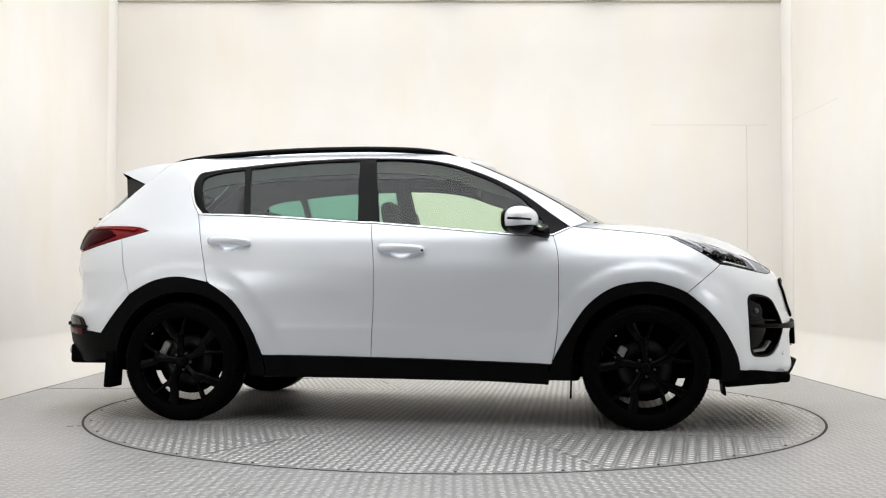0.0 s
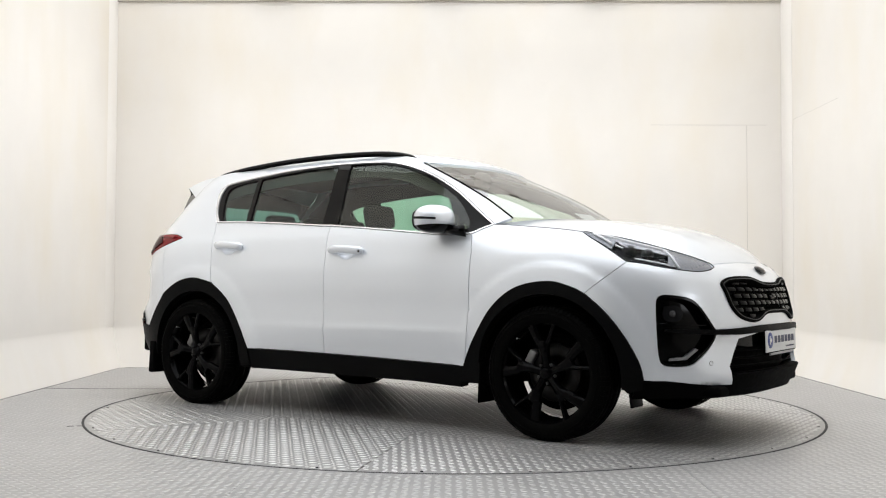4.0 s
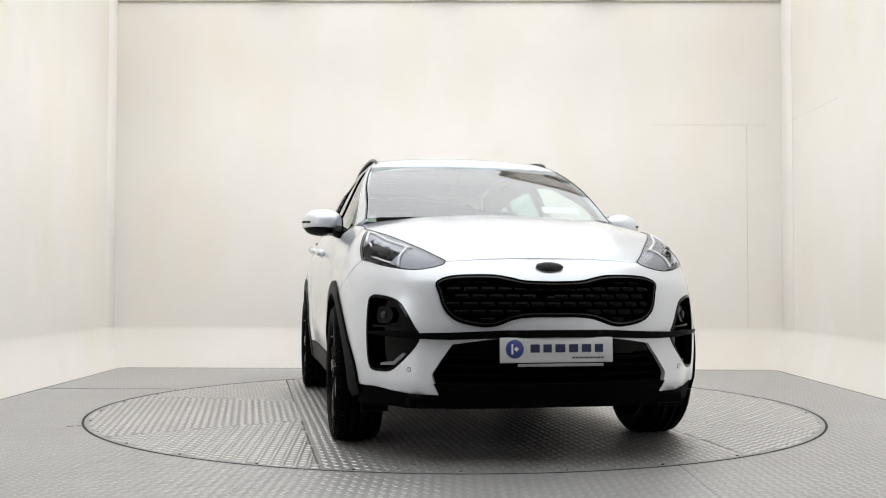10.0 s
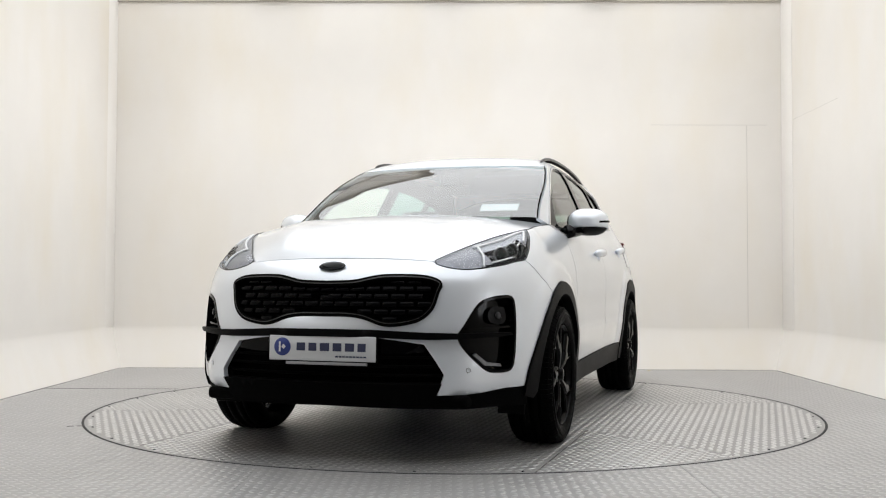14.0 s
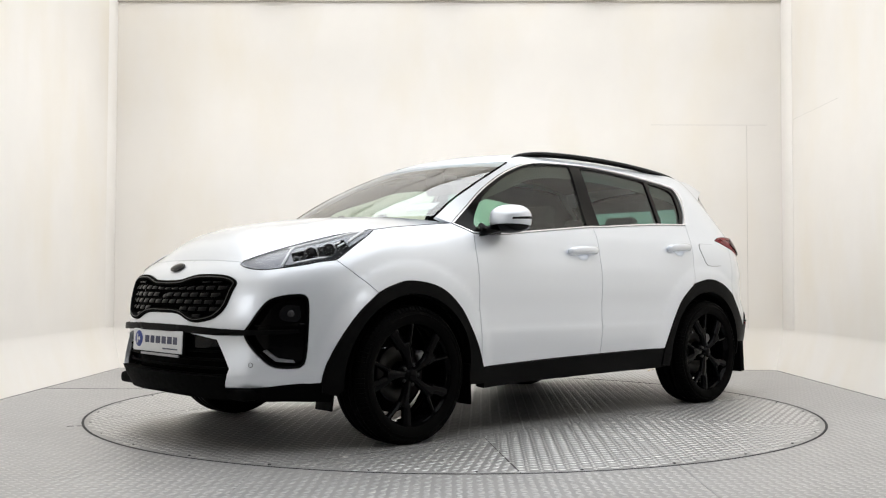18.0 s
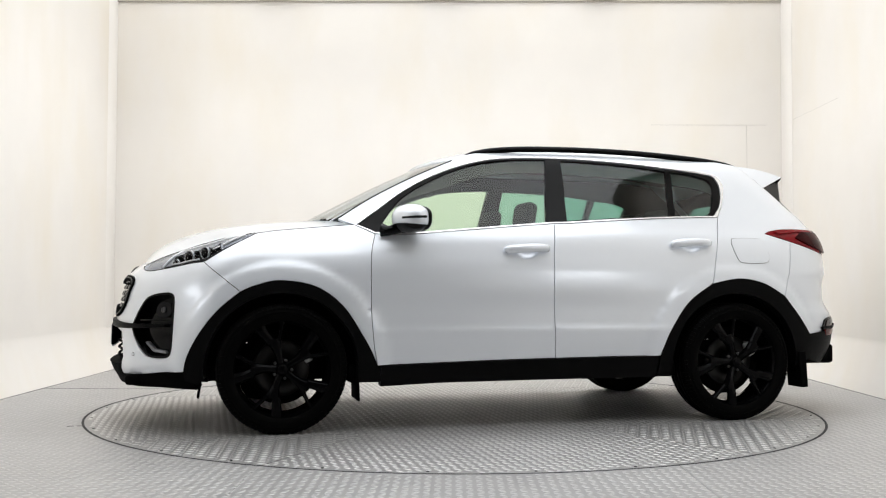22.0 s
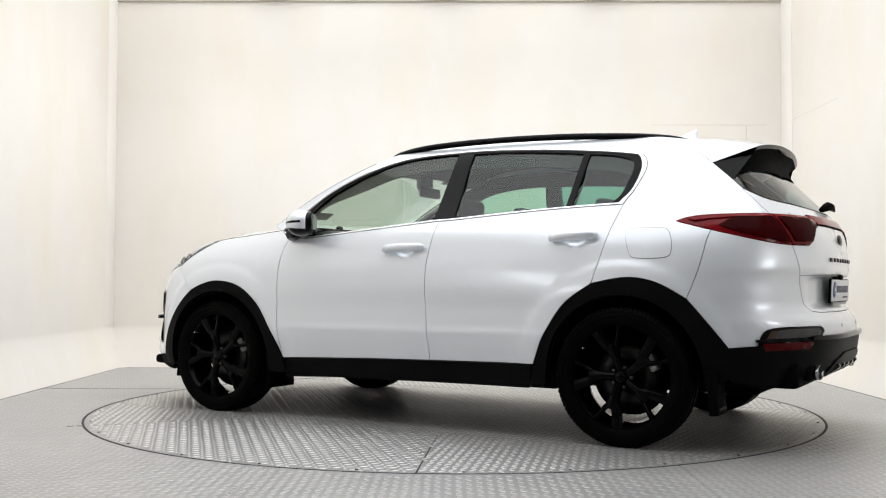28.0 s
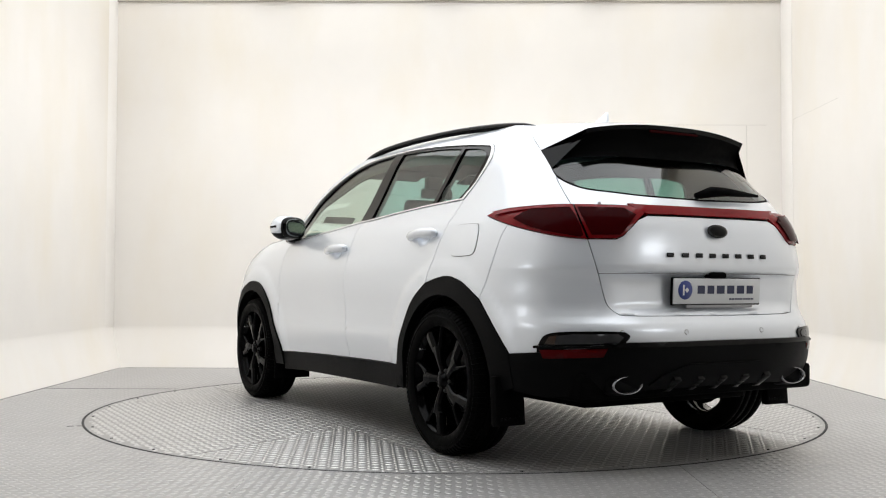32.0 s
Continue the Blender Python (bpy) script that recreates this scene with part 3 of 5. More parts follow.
GATE_UP = curve([(-2.30, 1.149), (-2.215, 1.262), (-2.15, 1.34), (-2.06, 1.42), (-1.95, 1.50), (-1.89, 1.555)])
GATE_LOW = curve([(-2.379, .994), (-2.42, .859), (-2.451, .74), (-2.475, .70), (-2.515, .674)])
ROOF_EDGE = curve([(.86, 1.165), (.69, 1.275), (.52, 1.368), (.35, 1.45), (.17, 1.528), (0, 1.584), (-.25, 1.614), (-.8, 1.621), (-1.3, 1.604), (-1.65, 1.576), (-1.89, 1.555)])

SEAM_AT = LAMP_LOW.index(min(LAMP_LOW, key=lambda p: abs(p[0] - 1.64)))


def flare(u, z, hub=HUB_F):
    """Bodywork swells a little round a wheel arch."""
    p = skin(u, z)
    d = math.hypot(p.x - hub, p.z - HUB_Z)
    return 0.004 * (1 - ease(.47, .60, d)) + 0.007 * (1 - ease(.545, .585, d))


def both_flares(u, z):
    return flare(u, z, HUB_F) + flare(u, z, HUB_R)


# ---- white panels on both sides
for side in (1, -1):
    # front wing
    top_tip = [(.775, 1.132), (.72, 1.105), (.665, 1.078)]
    panel("front_wing", HOOD_SEAM + top_tip[1:] + DOOR_FRONT[1:] + ARCH_F_BACK[1:] + SEAM_BUMPER[::-1][1:] + LAMP_LOW[:SEAM_AT][::-1][:-1],
          PAINT, car, side=side, step=.03, crown=both_flares)
    cups = [[(um + .062 * math.cos(a), z0 + (.046 if math.sin(a) < 0 else .026) * math.sin(a)) for a in [2 * math.pi * k / 28 for k in range(28)]]
            for um, z0 in ((-.205, .990), (-1.235, 1.033))]
    door = panel("front_door", BELT_F + DOOR_MID[1:] + [(0.0, .374), (.35, .364)] + DOOR_FRONT[::-1][:-1], PAINT, car, holes=[cups[0]], side=side, step=.036, crown=both_flares, rows=(.515, .53, .545, .5585, .572, .59))
    rear = panel("rear_door", BELT_R + DOOR_REAR[1:] + ARCH_R_FRONT[::-1][1:] + [(-.7, .385)] + DOOR_MID[::-1][:-1], PAINT, car, holes=[cups[1]], side=side, step=.03, crown=both_flares, rows=(.515, .53, .545, .5585, .572, .59))
    for owner, cup in zip((door, rear), cups):
        panel("handle_cup", cup, PAINT, owner, depth=.004, step=.012, gap=-.003, side=side, crown=both_flares, bulge=-.020)
    panel("body_side", DOOR_REAR[::-1] + WIN_BACK[::-1][1:] + WIN_TOP[::-1][1:] + ROOF_EDGE + GATE_UP[::-1][1:]
          + TAIL_TOP[::-1][1:] + TAIL_LOW[1:6] + [(-1.955, 1.02), (-1.91, .88), (-1.852, .735)] + ARCH_R_MID[::-1][1:], PAINT, car, side=side, step=.03, crown=both_flares)
    # cladding
    inner_f = [(at_x(HUB_F + .405 * math.cos(a), HUB_Z + .405 * math.sin(a)), HUB_Z + .405 * math.sin(a)) for a in [math.pi * k / 24 for k in range(25)]]
    ring = ARCH_F_BACK + ARCH_F_FRONT[1:] + [(1.72, .29), (at_x(1.60, .27), .27), (at_x(1.572, .30), .30)] + inner_f + [(.77, .27), (.63, .27)]
    panel("arch_cladding", ring, CLAD, car, lift=.022, depth=.05, side=side, step=.04)
    inner_r = [(at_x(HUB_R + .405 * math.cos(a), HUB_Z + .405 * math.sin(a)), HUB_Z + .405 * math.sin(a)) for a in [math.pi * k / 24 for k in range(25)]]
    ring = ARCH_R_FRONT + ARCH_R_MID[1:] + ARCH_R_BACK[1:] + [(-2.06, .36), (-1.93, .31)] + inner_r[::-1] + [(-1.08, .27), (-1.0, .28)]
    panel("arch_cladding", ring, CLAD, car, lift=.016, depth=.05, side=side, step=.04)
    panel("sill_cladding", [(.64, .356), (.35, .364), (0, .374), (-.376, .381), (-.7, .385), (-1.01, .388), (-.99, .262), (-.3, .258), (.3, .252), (.64, .24)],
          CLAD, car, lift=.012, depth=.06, side=side, step=.06)

# ---- nose
GRILLE = [(UF, .813), (2.62, .817), (2.54, .83), (2.45, .842), (2.30, .842), (2.21, .832), (2.165, .805), (2.185, .76), (2.21, .70), (2.245, .66), (2.30, .630), (2.40, .613), (2.47, .617),
          (2.56, .645), (2.65, .655), (UF, .655)]
GRILLE = curve(GRILLE, 3)
FOG = curve([(1.828, .752), (1.90, .747), (1.975, .728), (2.02, .69), (2.075, .615), (2.106, .567), (2.078, .512), (2.01, .445), (1.95, .408), (1.86, .403), (1.815, .415), (1.797, .46),
             (1.788, .58), (1.786, .70), (1.797, .74), (1.828, .752)], 3)[:-1]
INTAKE = [(2.20, .318), (2.172, .40), (2.21, .46), (2.262, .532), (2.40, .55), (2.54, .565), (UF, .567)]
half = [(UF, .919), (2.52, .919), (2.35, .914), (2.19, .906)] + LAMP_LOW[SEAM_AT:][::-1] + SEAM_BUMPER[1:] + ARCH_F_FRONT[1:] + [(1.95, .322)] + INTAKE
fogs = [FOG, [(2 * UF - u, z) for u, z in FOG]]


def blade(u, z):
    """The bumper's lower corners stand forward above the lip."""
    k = UF - abs(u - UF)
    return .028 * (1 - ease(.33, .54, z)) * ease(1.85, 2.10, k)


bumper = panel("front_bumper", clean(both(half, UF)), PAINT, car, holes=[both(GRILLE, UF)] + fogs, step=.022,
               crown=lambda u, z: both_flares(u if u < UF else 2 * UF - u, z) + blade(u, z))
# lower skirt
panel("front_skirt", both([(UF, .362), (2.18, .362), (2.20, .325), (1.95, .326), (1.70, .332), (1.66, .238), (1.85, .243), (2.2, .258), (UF, .264)], UF), MATTE, car, lift=.004, depth=.08, step=.05, crown=blade)
panel("chin_bar", both([(UF, .335), (2.45, .335), (2.22, .325), (2.17, .30), (2.22, .28), (2.45, .275), (UF, .275)], UF), GLOSS, car, lift=.004, depth=.05, step=.04,
      crown=lambda u, z: .015 * ease(2.17, 2.45, UF - abs(u - UF)))
panel("intake_backing", both([(UF, .58), (2.25, .55), (2.13, .42), (2.15, .30), (UF, .30)], UF), MATTE, car, lift=-.06, depth=.02, step=.06)
panel("grille_backing", both([(UF, .85), (2.25, .86), (2.13, .80), (2.2, .62), (UF, .60)], UF), MATTE, car, lift=-.055, depth=.02, step=.06)
panel("grille_frame", both(GRILLE, UF), MATTE, car, holes=[inset(both(GRILLE, UF), .021)], lift=.010, depth=.06, step=.03, gap=.001)
panel("grille_trim", inset(both(GRILLE, UF), .011), STEEL, car, "thin dark chrome line round the grille", holes=[inset(both(GRILLE, UF), .015)], lift=.0125, depth=.004, step=.02, gap=.0)

# ---- tail
low = [(UR, .549), (-2.75, .549), (-2.56, .549), (-2.16, .512), (-2.042, .502)]
half = low + ARCH_R_BACK[::-1][1:] + [(-1.91, .88), (-1.955, 1.02)] + TAIL_LOW[5:] + GATE_LOW[1:] + [(-2.6, .669), (UR, .667)]
REARLAMP = curve([(-2.17, .528), (-2.185, .565), (-2.215, .594), (-2.30, .606), (-2.50, .607), (-2.545, .595), (-2.55, .578), (-2.52, .549)], 3)
panel("rear_bumper", both(half, UR), PAINT, car, step=.028, rows=(.605, .625, .645, .66, .85, .8625, .875, .89), crown=lambda u, z: both_flares(u if u > UR else 2 * UR - u, z))
GLASS_LOW = curve([(-2.175, 1.305), (-2.22, 1.272), (-2.347, 1.222), (-2.52, 1.20), (-2.703, 1.187), (UR, 1.18)])
BAR_TOP = [(-2.351, 1.147), (-2.671, 1.141), (UR, 1.140)]
half = GLASS_LOW[::-1] + GATE_UP[8:0:-1] + [(-2.30, 1.149)] + BAR_TOP
panel("tailgate_upper", both(half, UR), PAINT, car, step=.02)
INNER_LOW = [(UR, 1.109), (-2.68, 1.108), (-2.61, 1.08), (-2.535, 1.01), (-2.50, .994), (-2.379, .994)]
def gate_form(u, z):
    """The tailgate steps in below its crease, and dishes in round the badge."""
    w = 1 - ease(-2.62, -2.44, u if u > UR else 2 * UR - u)
    d = math.hypot((u - UR) * .9, (z - 1.038) * 1.3)
    return -.020 * (1 - ease(.842, .856, z)) * ease(.672, .73, z) * w - .006 * (1 - ease(.05, .10, d))


panel("tailgate_lower", both(INNER_LOW + GATE_LOW[1:] + [(-2.6, .669), (UR, .667)], UR), PAINT, car, step=.022, crown=gate_form, rows=(.673, .684, .70, .715, .73, .835, .842, .8465, .8515, .856, .863))
panel("rear_skirt", both([(UR, .556), (-2.56, .554), (-2.16, .516), (-2.03, .505), (-2.06, .345), (-2.2, .325), (-2.35, .34), (-2.5, .352), (-2.7, .362), (UR, .366)], UR), CLAD, car, lift=.014, depth=.07, step=.05)
for side in (1, -1):
    panel("tail_lamp", TAIL_TOP + [(-2.31, 1.147), (-2.375, 1.0)] + TAIL_LOW[::-1], RED, car, "dark red plastic tail lamp", lift=.004, depth=.03, side=side, step=.035, bulge=.01)
    panel("tail_lamp", [(-2.315, 1.147)] + [(-2.60, 1.142), (-2.66, 1.120), (-2.61, 1.08), (-2.535, 1.01), (-2.50, .996), (-2.385, .996)], RED, car, "dark red plastic tail lamp",
          lift=.004, depth=.03, side=side, step=.035, bulge=.01)
panel("light_bar", both([(UR, 1.145), (-2.671, 1.146), (-2.56, 1.149), (-2.61, 1.12), (-2.66, 1.103), (UR, 1.103)], UR), RED, car, "slim red light bar", lift=.007, depth=.02, step=.022)
half = [(UR, 1.47), (-2.3, 1.47), (-2.04, 1.43), (-2.10, 1.385)] + GLASS_LOW
glass = panel("rear_window", both(half, UR), GLASS_BACK, car, "tinted rear window", lift=-.006, depth=.004, step=.05)
glass.visible_shadow = False
panel("window_seal", both(half, UR), MATTE, car, "black seal round the rear window", holes=[inset(both(half, UR), .009)], lift=-.003, depth=.006, step=.03, gap=.0005)

# ---- black shell behind the panels, open at the wheels
hole_f = [(at_x(HUB_F + .40 * math.cos(a), HUB_Z + .40 * math.sin(a)), HUB_Z + .40 * math.sin(a)) for a in [-.35 + (math.pi + .7) * k / 30 for k in range(31)]]
hole_r = [(at_x(HUB_R + .40 * math.cos(a), HUB_Z + .40 * math.sin(a)), HUB_Z + .40 * math.sin(a)) for a in [-.35 + (math.pi + .7) * k / 30 for k in range(31)]]
for side in (1, -1):
    panel("inner_shell", [(1.75, .27), (1.75, .85), (1.45, 1.0), (1.30, 1.04), (.7, 1.05), (.5, 1.04), (-.4, 1.12), (-1.4, 1.18), (-1.55, 1.10), (-2.2, 1.10), (-2.35, 1.0), (-2.4, .60), (-2.1, .42),
                          (-2.05, .33), (-1.0, .26)], MATTE, car, holes=[hole_f, hole_r], lift=-.03, depth=.01, side=side, step=.07)
panel("tail_shell", both([(UR, 1.13), (-2.2, 1.13), (-2.2, .40), (UR, .40)], UR), MATTE, car, lift=-.032, depth=.01, step=.08)

# ---- bonnet, windscreen, roof
H_EDGE = [tuple(skin(u, z)) for u, z in HOOD_SEAM[::-1]] + curve([(1.314, .757, 1.076), (1.5, .68, 1.04), (1.67, .59, .99), (1.80, .52, .945), (1.885, .462, .907)])[1:]
H_BOW = [(.77, .19), (1.0, .16), (1.3, .11), (1.6, .09), (1.8, .055), (1.89, .045)]
H_CROWN = [(.77, .055), (1.0, .062), (1.3, .070), (1.6, .075), (1.75, .070), (1.83, .052), (1.87, .028), (1.89, .012)]


def bonnet_at(p, v, drop=0.0):
    x, y, z = p
    k = 1 - abs(v) ** 2.3
    ridge = .008 * math.exp(-((abs(v) - .62) / .10) ** 2) * ease(.8, 1.1, x) * (1 - ease(1.6, 1.85, x))
    return Vector((x + table(H_BOW, x) * (1 - v * v), (y - .006) * v, z + table(H_CROWN, x) * k + ridge - drop))


cols = 33
verts = [bonnet_at(p, -1 + 2 * j / (cols - 1)) for p in H_EDGE for j in range(cols)]
faces = grid_faces(len(H_EDGE), cols)
rim = [j for j in range(cols)] + [i * cols + cols - 1 for i in range(1, len(H_EDGE))] + [(len(H_EDGE) - 1) * cols + j for j in range(cols - 2, -1, -1)] + [i * cols for i in range(len(H_EDGE) - 2, 0, -1)]
base = len(verts)
for i in rim:
    verts += [verts[i], verts[i] - Vector((0, 0, .02))]
for k in range(len(rim)):
    a, b = base + 2 * k, base + 2 * ((k + 1) % len(rim))
    faces.append((a, b, b + 1, a + 1))
shape("bonnet", verts, [f[::-1] for f in faces], PAINT, car)
for side in (1, -1):
    line = [skin(u, z) + Vector((0, -.002, .0005)) for u, z in HOOD_SEAM]
    shape("bonnet_joint", *tube([(p.x, side * p.y, p.z) for p in line], .0017, 6), MATTE, car, "dark joint between bonnet and wing")

# windscreen: side edges follow the pillars
S_SIDE = [skin(u, z) + Vector((0, -.012, .004)) for u, z in ROOF_EDGE if .16 < u < .87]
S_BOW = [(1.1, .165), (1.2, .13), (1.35, .095), (1.48, .095), (1.55, .11)]
cols = 25
verts = []
for p in S_SIDE:
    for j in range(cols):
        v = -1 + 2 * j / (cols - 1)
        verts.append(Vector((p.x + table(S_BOW, p.z) * (1 - abs(v) ** 2.2), p.y * v, p.z + .006 * (1 - v * v))))
screen = shape("windscreen", verts, grid_faces(len(S_SIDE), cols), GLASS_SCREEN, car, "clear laminated windscreen")
screen.visible_shadow = False
R_SIDE = [skin(u, z) + Vector((0, -.002, .002)) for u, z in ROOF_EDGE if u < .18]
verts = []
for p in R_SIDE:
    bow = .11 * ease(-.8, .18, p.x) - .06 * ease(-1.2, -1.9, p.x)
    for j in range(cols):
        v = -1 + 2 * j / (cols - 1)
        verts.append(Vector((p.x + bow * (1 - abs(v) ** 2.2), p.y * v, p.z + .022 * (1 - abs(v) ** 2.4))))
n = len(verts)
verts += [v - Vector((0, 0, .03)) for v in verts]
k = len(R_SIDE)
faces = [f[::-1] for f in grid_faces(k, cols)]
rim = [j for j in range(cols)] + [i * cols + cols - 1 for i in range(1, k)] + [(k - 1) * cols + j for j in range(cols - 2, -1, -1)] + [i * cols for i in range(k - 2, 0, -1)]
faces += [(rim[i], rim[(i + 1) % len(rim)], n + rim[(i + 1) % len(rim)], n + rim[i]) for i in range(len(rim))]
roof = shape("roof", verts, faces, PAINT, car)
shape("headliner", [v - Vector((0, 0, .035)) for v in verts[:n]], grid_faces(k, cols), LINER, car, "grey fabric headliner")

# ---- side glass with its black frames and bright trim
WIN = clean(BELT_F[::-1] + [(.72, 1.105)] + WIN_TOP + WIN_BACK[1:] + BELT_R[::-1][1:-1])
WIN_IN = []
for u, z in inset(WIN, .011):
    lim = table([(1.2, -1.42), (1.24, -1.452), (1.28, -1.488), (1.41, -1.54), (1.46, -1.52), (1.5, -1.45)], z)
    WIN_IN.append((max(u, lim) if z > 1.2 else u, z))
WIN_IN = clean(WIN_IN)
G_FRONT = clean(curve([(.610, 1.112), (.615, 1.155), (.495, 1.293), (.338, 1.390), (.17, 1.466), (.004, 1.520), (-.2, 1.548), (-.406, 1.556)], 4) + [(-.345, 1.155)] + curve([(-.345, 1.155), (0, 1.125), (.32, 1.101), (.610, 1.112)], 4)[1:-1])
G_REAR = clean(curve([(-.506, 1.551), (-.75, 1.544), (-1.0, 1.527), (-1.186, 1.507)], 4) + [(-1.143, 1.213)] + [(-.8, 1.196), (-.478, 1.176)])
G_QUARTER = clean(curve([(-1.222, 1.502), (-1.35, 1.488), (-1.44, 1.465), (-1.475, 1.44), (-1.48, 1.40), (-1.46, 1.32), (-1.435, 1.265), (-1.40, 1.232), (-1.36, 1.222), (-1.18, 1.214)], 3))
for side in (1, -1):
    panel("window_trim", WIN, CHROME, car, "chrome window trim", holes=[WIN_IN], lift=.004, depth=.012, step=.03, gap=.0018, side=side)
    panel("window_frame", WIN_IN, GLOSS, car, "gloss black pillar and window frame", holes=[G_FRONT, G_REAR, G_QUARTER], lift=-.004, depth=.03, step=.04, gap=.0005, side=side)
    for nm, out, mat in (("front_side_window", G_FRONT, GLASS_FRONT), ("rear_side_window", G_REAR, GLASS_REAR), ("quarter_window", G_QUARTER, GLASS_REAR)):
        ob = panel(nm, out, mat, car, lift=-.012, depth=.004, step=.06, gap=-.004, side=side)
        ob.visible_shadow = False

# ---------------------------------------------------------------- the car: fittings
def on_skin(u, z, lift=0.0, side=1):
    """A frame on the skin: its z axis looks outwards, its y axis up."""
    n = normal(u, z)
    p = skin(u, z) + n * lift
    up = (Vector((0, 0, 1)) - n * n.z).normalized()
    x = up.cross(n)
    m = Matrix((x, up, n)).transposed().to_4x4()
    m.translation = p
    if side < 0:
        m = Matrix.Diagonal((1, -1, 1, 1)) @ m @ Matrix.Diagonal((-1, 1, 1, 1))
    return m


def lowered(poly):
    """A window outline as the cabin's lining leaves it open: its top edge lower."""
    return clean([(u, z - .075 * ease(1.22, 1.48, z)) for u, z in poly])


# inner lining of pillars, dark, open at the windows
for side in (1, -1):
    panel("pillar_lining", [(.80, 1.10), (.70, 1.255), (.35, 1.435), (.0, 1.56), (-.3, 1.585), (-1.3, 1.575), (-1.75, 1.54), (-2.05, 1.38), (-2.25, 1.17), (-1.6, 1.08), (-.4, 1.08), (.6, 1.04)], TRIM, car,
          holes=[lowered(G_FRONT), lowered(G_REAR), lowered(G_QUARTER)], lift=-.028, depth=.01, step=.06, side=side)


def superball(sx, sy, sz, e=0.6, n=20, rings=14, lo=-90, hi=90):
    """Vertices and faces of a squarish rounded body between two latitudes."""
    verts = []

    def pw(v, k):
        return math.copysign(abs(v) ** k, v)
    for i in range(rings + 1):
        b = math.radians(lo + (hi - lo) * i / rings)
        for j in range(n):
            a = 2 * math.pi * j / n
            verts.append((sx * pw(math.cos(b), e) * pw(math.cos(a), e), sy * pw(math.cos(b), e) * pw(math.sin(a), e), sz * pw(math.sin(b), e)))
    faces = grid_faces(rings + 1, n, True) + [tuple(range(n - 1, -1, -1)), tuple(range(rings * n, rings * n + n))]
    return verts, faces


LAMPGREY = material("lamp_lens_grey", (0.05, 0.05, 0.053), 0.15, 0.4, grain=0.1, scale=40)
# door mirrors
for side in (1, -1):
    m = pose(.492, side * .934, 1.160, 0, 0, side * 28)
    def tapered(body):
        """The housing narrows towards its front."""
        v, f = body
        k = [1 - .25 * max(0, x / .084) ** 1.6 for x, y, z in v]
        return [(x, y * q, z * q) for (x, y, z), q in zip(v, k)], f

    mirror = shape("door_mirror", *tapered(superball(.084, .120, .080, .80, lo=-22, hi=90)), PAINT, car, "white door mirror with a black underside", m=m)
    shape("mirror_base", *tapered(superball(.082, .118, .078, .80, lo=-90, hi=-22)), GLOSS, mirror)
    band = [(-.02, side * .117, .006), (.026, side * .109, .004), (.058, side * .076, .002), (.076, side * .034, .0)]
    shape("indicator_strip", *tube(curve(band, 4), .008, 8), LAMPDARK, mirror)
    shape("mirror_glass", *superball(.006, .094, .056, .72), MIRROR, mirror, m=pose(-.080, 0, 0))
    shape("mirror_rim", *superball(.026, .112, .070, .72), GLOSS, mirror, m=pose(-.060, 0, 0))
    v, f = tube([(.02, -side * .06, -.05), (.05, -side * .12, -.065), (.075, -side * .15, -.06)], [.034, .034, .05], 10, .8)
    shape("mirror_stalk", v, f, GLOSS, mirror)

# door handles with their cups
for side in (1, -1):
    for u0, u1, z0, z1 in ((-.068, -.332, .992, 1.003), (-1.10, -1.358, 1.035, 1.047)):
        pts = []
        for k in range(13):
            s = k / 12
            lift = .010 + .030 * math.sin(math.pi * min(1, max(0, (s * 1.06 - .03)))) ** .5
            p = skin(u0 + (u1 - u0) * s, z0 + (z1 - z0) * s) + normal(u0 + (u1 - u0) * s, z0) * lift
            pts.append((p.x, side * p.y, p.z))
        v, f = tube(pts, [.012] + [.019] * 11 + [.013], 12, 1.25)
        handle = shape("door_handle", v, f, PAINT, car, "body-coloured bar handle")
    if side < 0:
        v, f = lathe([(.0001, .004), (.007, .004), (.0075, 0)], 12)
        shape("key_lock", v, f, STEEL, car, m=pose(-.075, -.912, .993, 0, 0, 180))

# roof rails
for side in (1, -1):
    path = curve([(.10, side * .560, 1.555), (.02, side * .560, 1.588), (-.18, side * .558, 1.618), (-.55, side * .552, 1.631), (-1.0, side * .543, 1.625), (-1.4, side * .530, 1.602), (-1.62, side * .522, 1.577), (-1.73, side * .516, 1.555)], 5)
    n = len(path)
    rad = [.012 * min(1, .35 + 5 * min(k, n - 1 - k) / n) for k in range(n)]
    rail = shape("roof_rail", *tube(path, rad, 10, .9), SATIN, car, "black satin roof rail")
    base = [(x, y, z - .012) for x, y, z in path[2:-2]]
    shape("rail_base", *tube(base, .009, 8, 1.4), MATTE, rail)
# roof fin
verts = []
for x, w, h in ((-1.42, .004, .004), (-1.48, .018, .022), (-1.55, .024, .05), (-1.60, .020, .072), (-1.625, .012, .076), (-1.63, .014, .01)):
    z = 1.612
    verts += [(x, -w, z), (x, -w * .4, z + h * .8), (x, 0, z + h), (x, w * .4, z + h * .8), (x, w, z)]
shape("roof_fin", verts, grid_faces(6, 5) + [(25, 26, 27, 28, 29)], PAINT, car, "white shark-fin aerial")

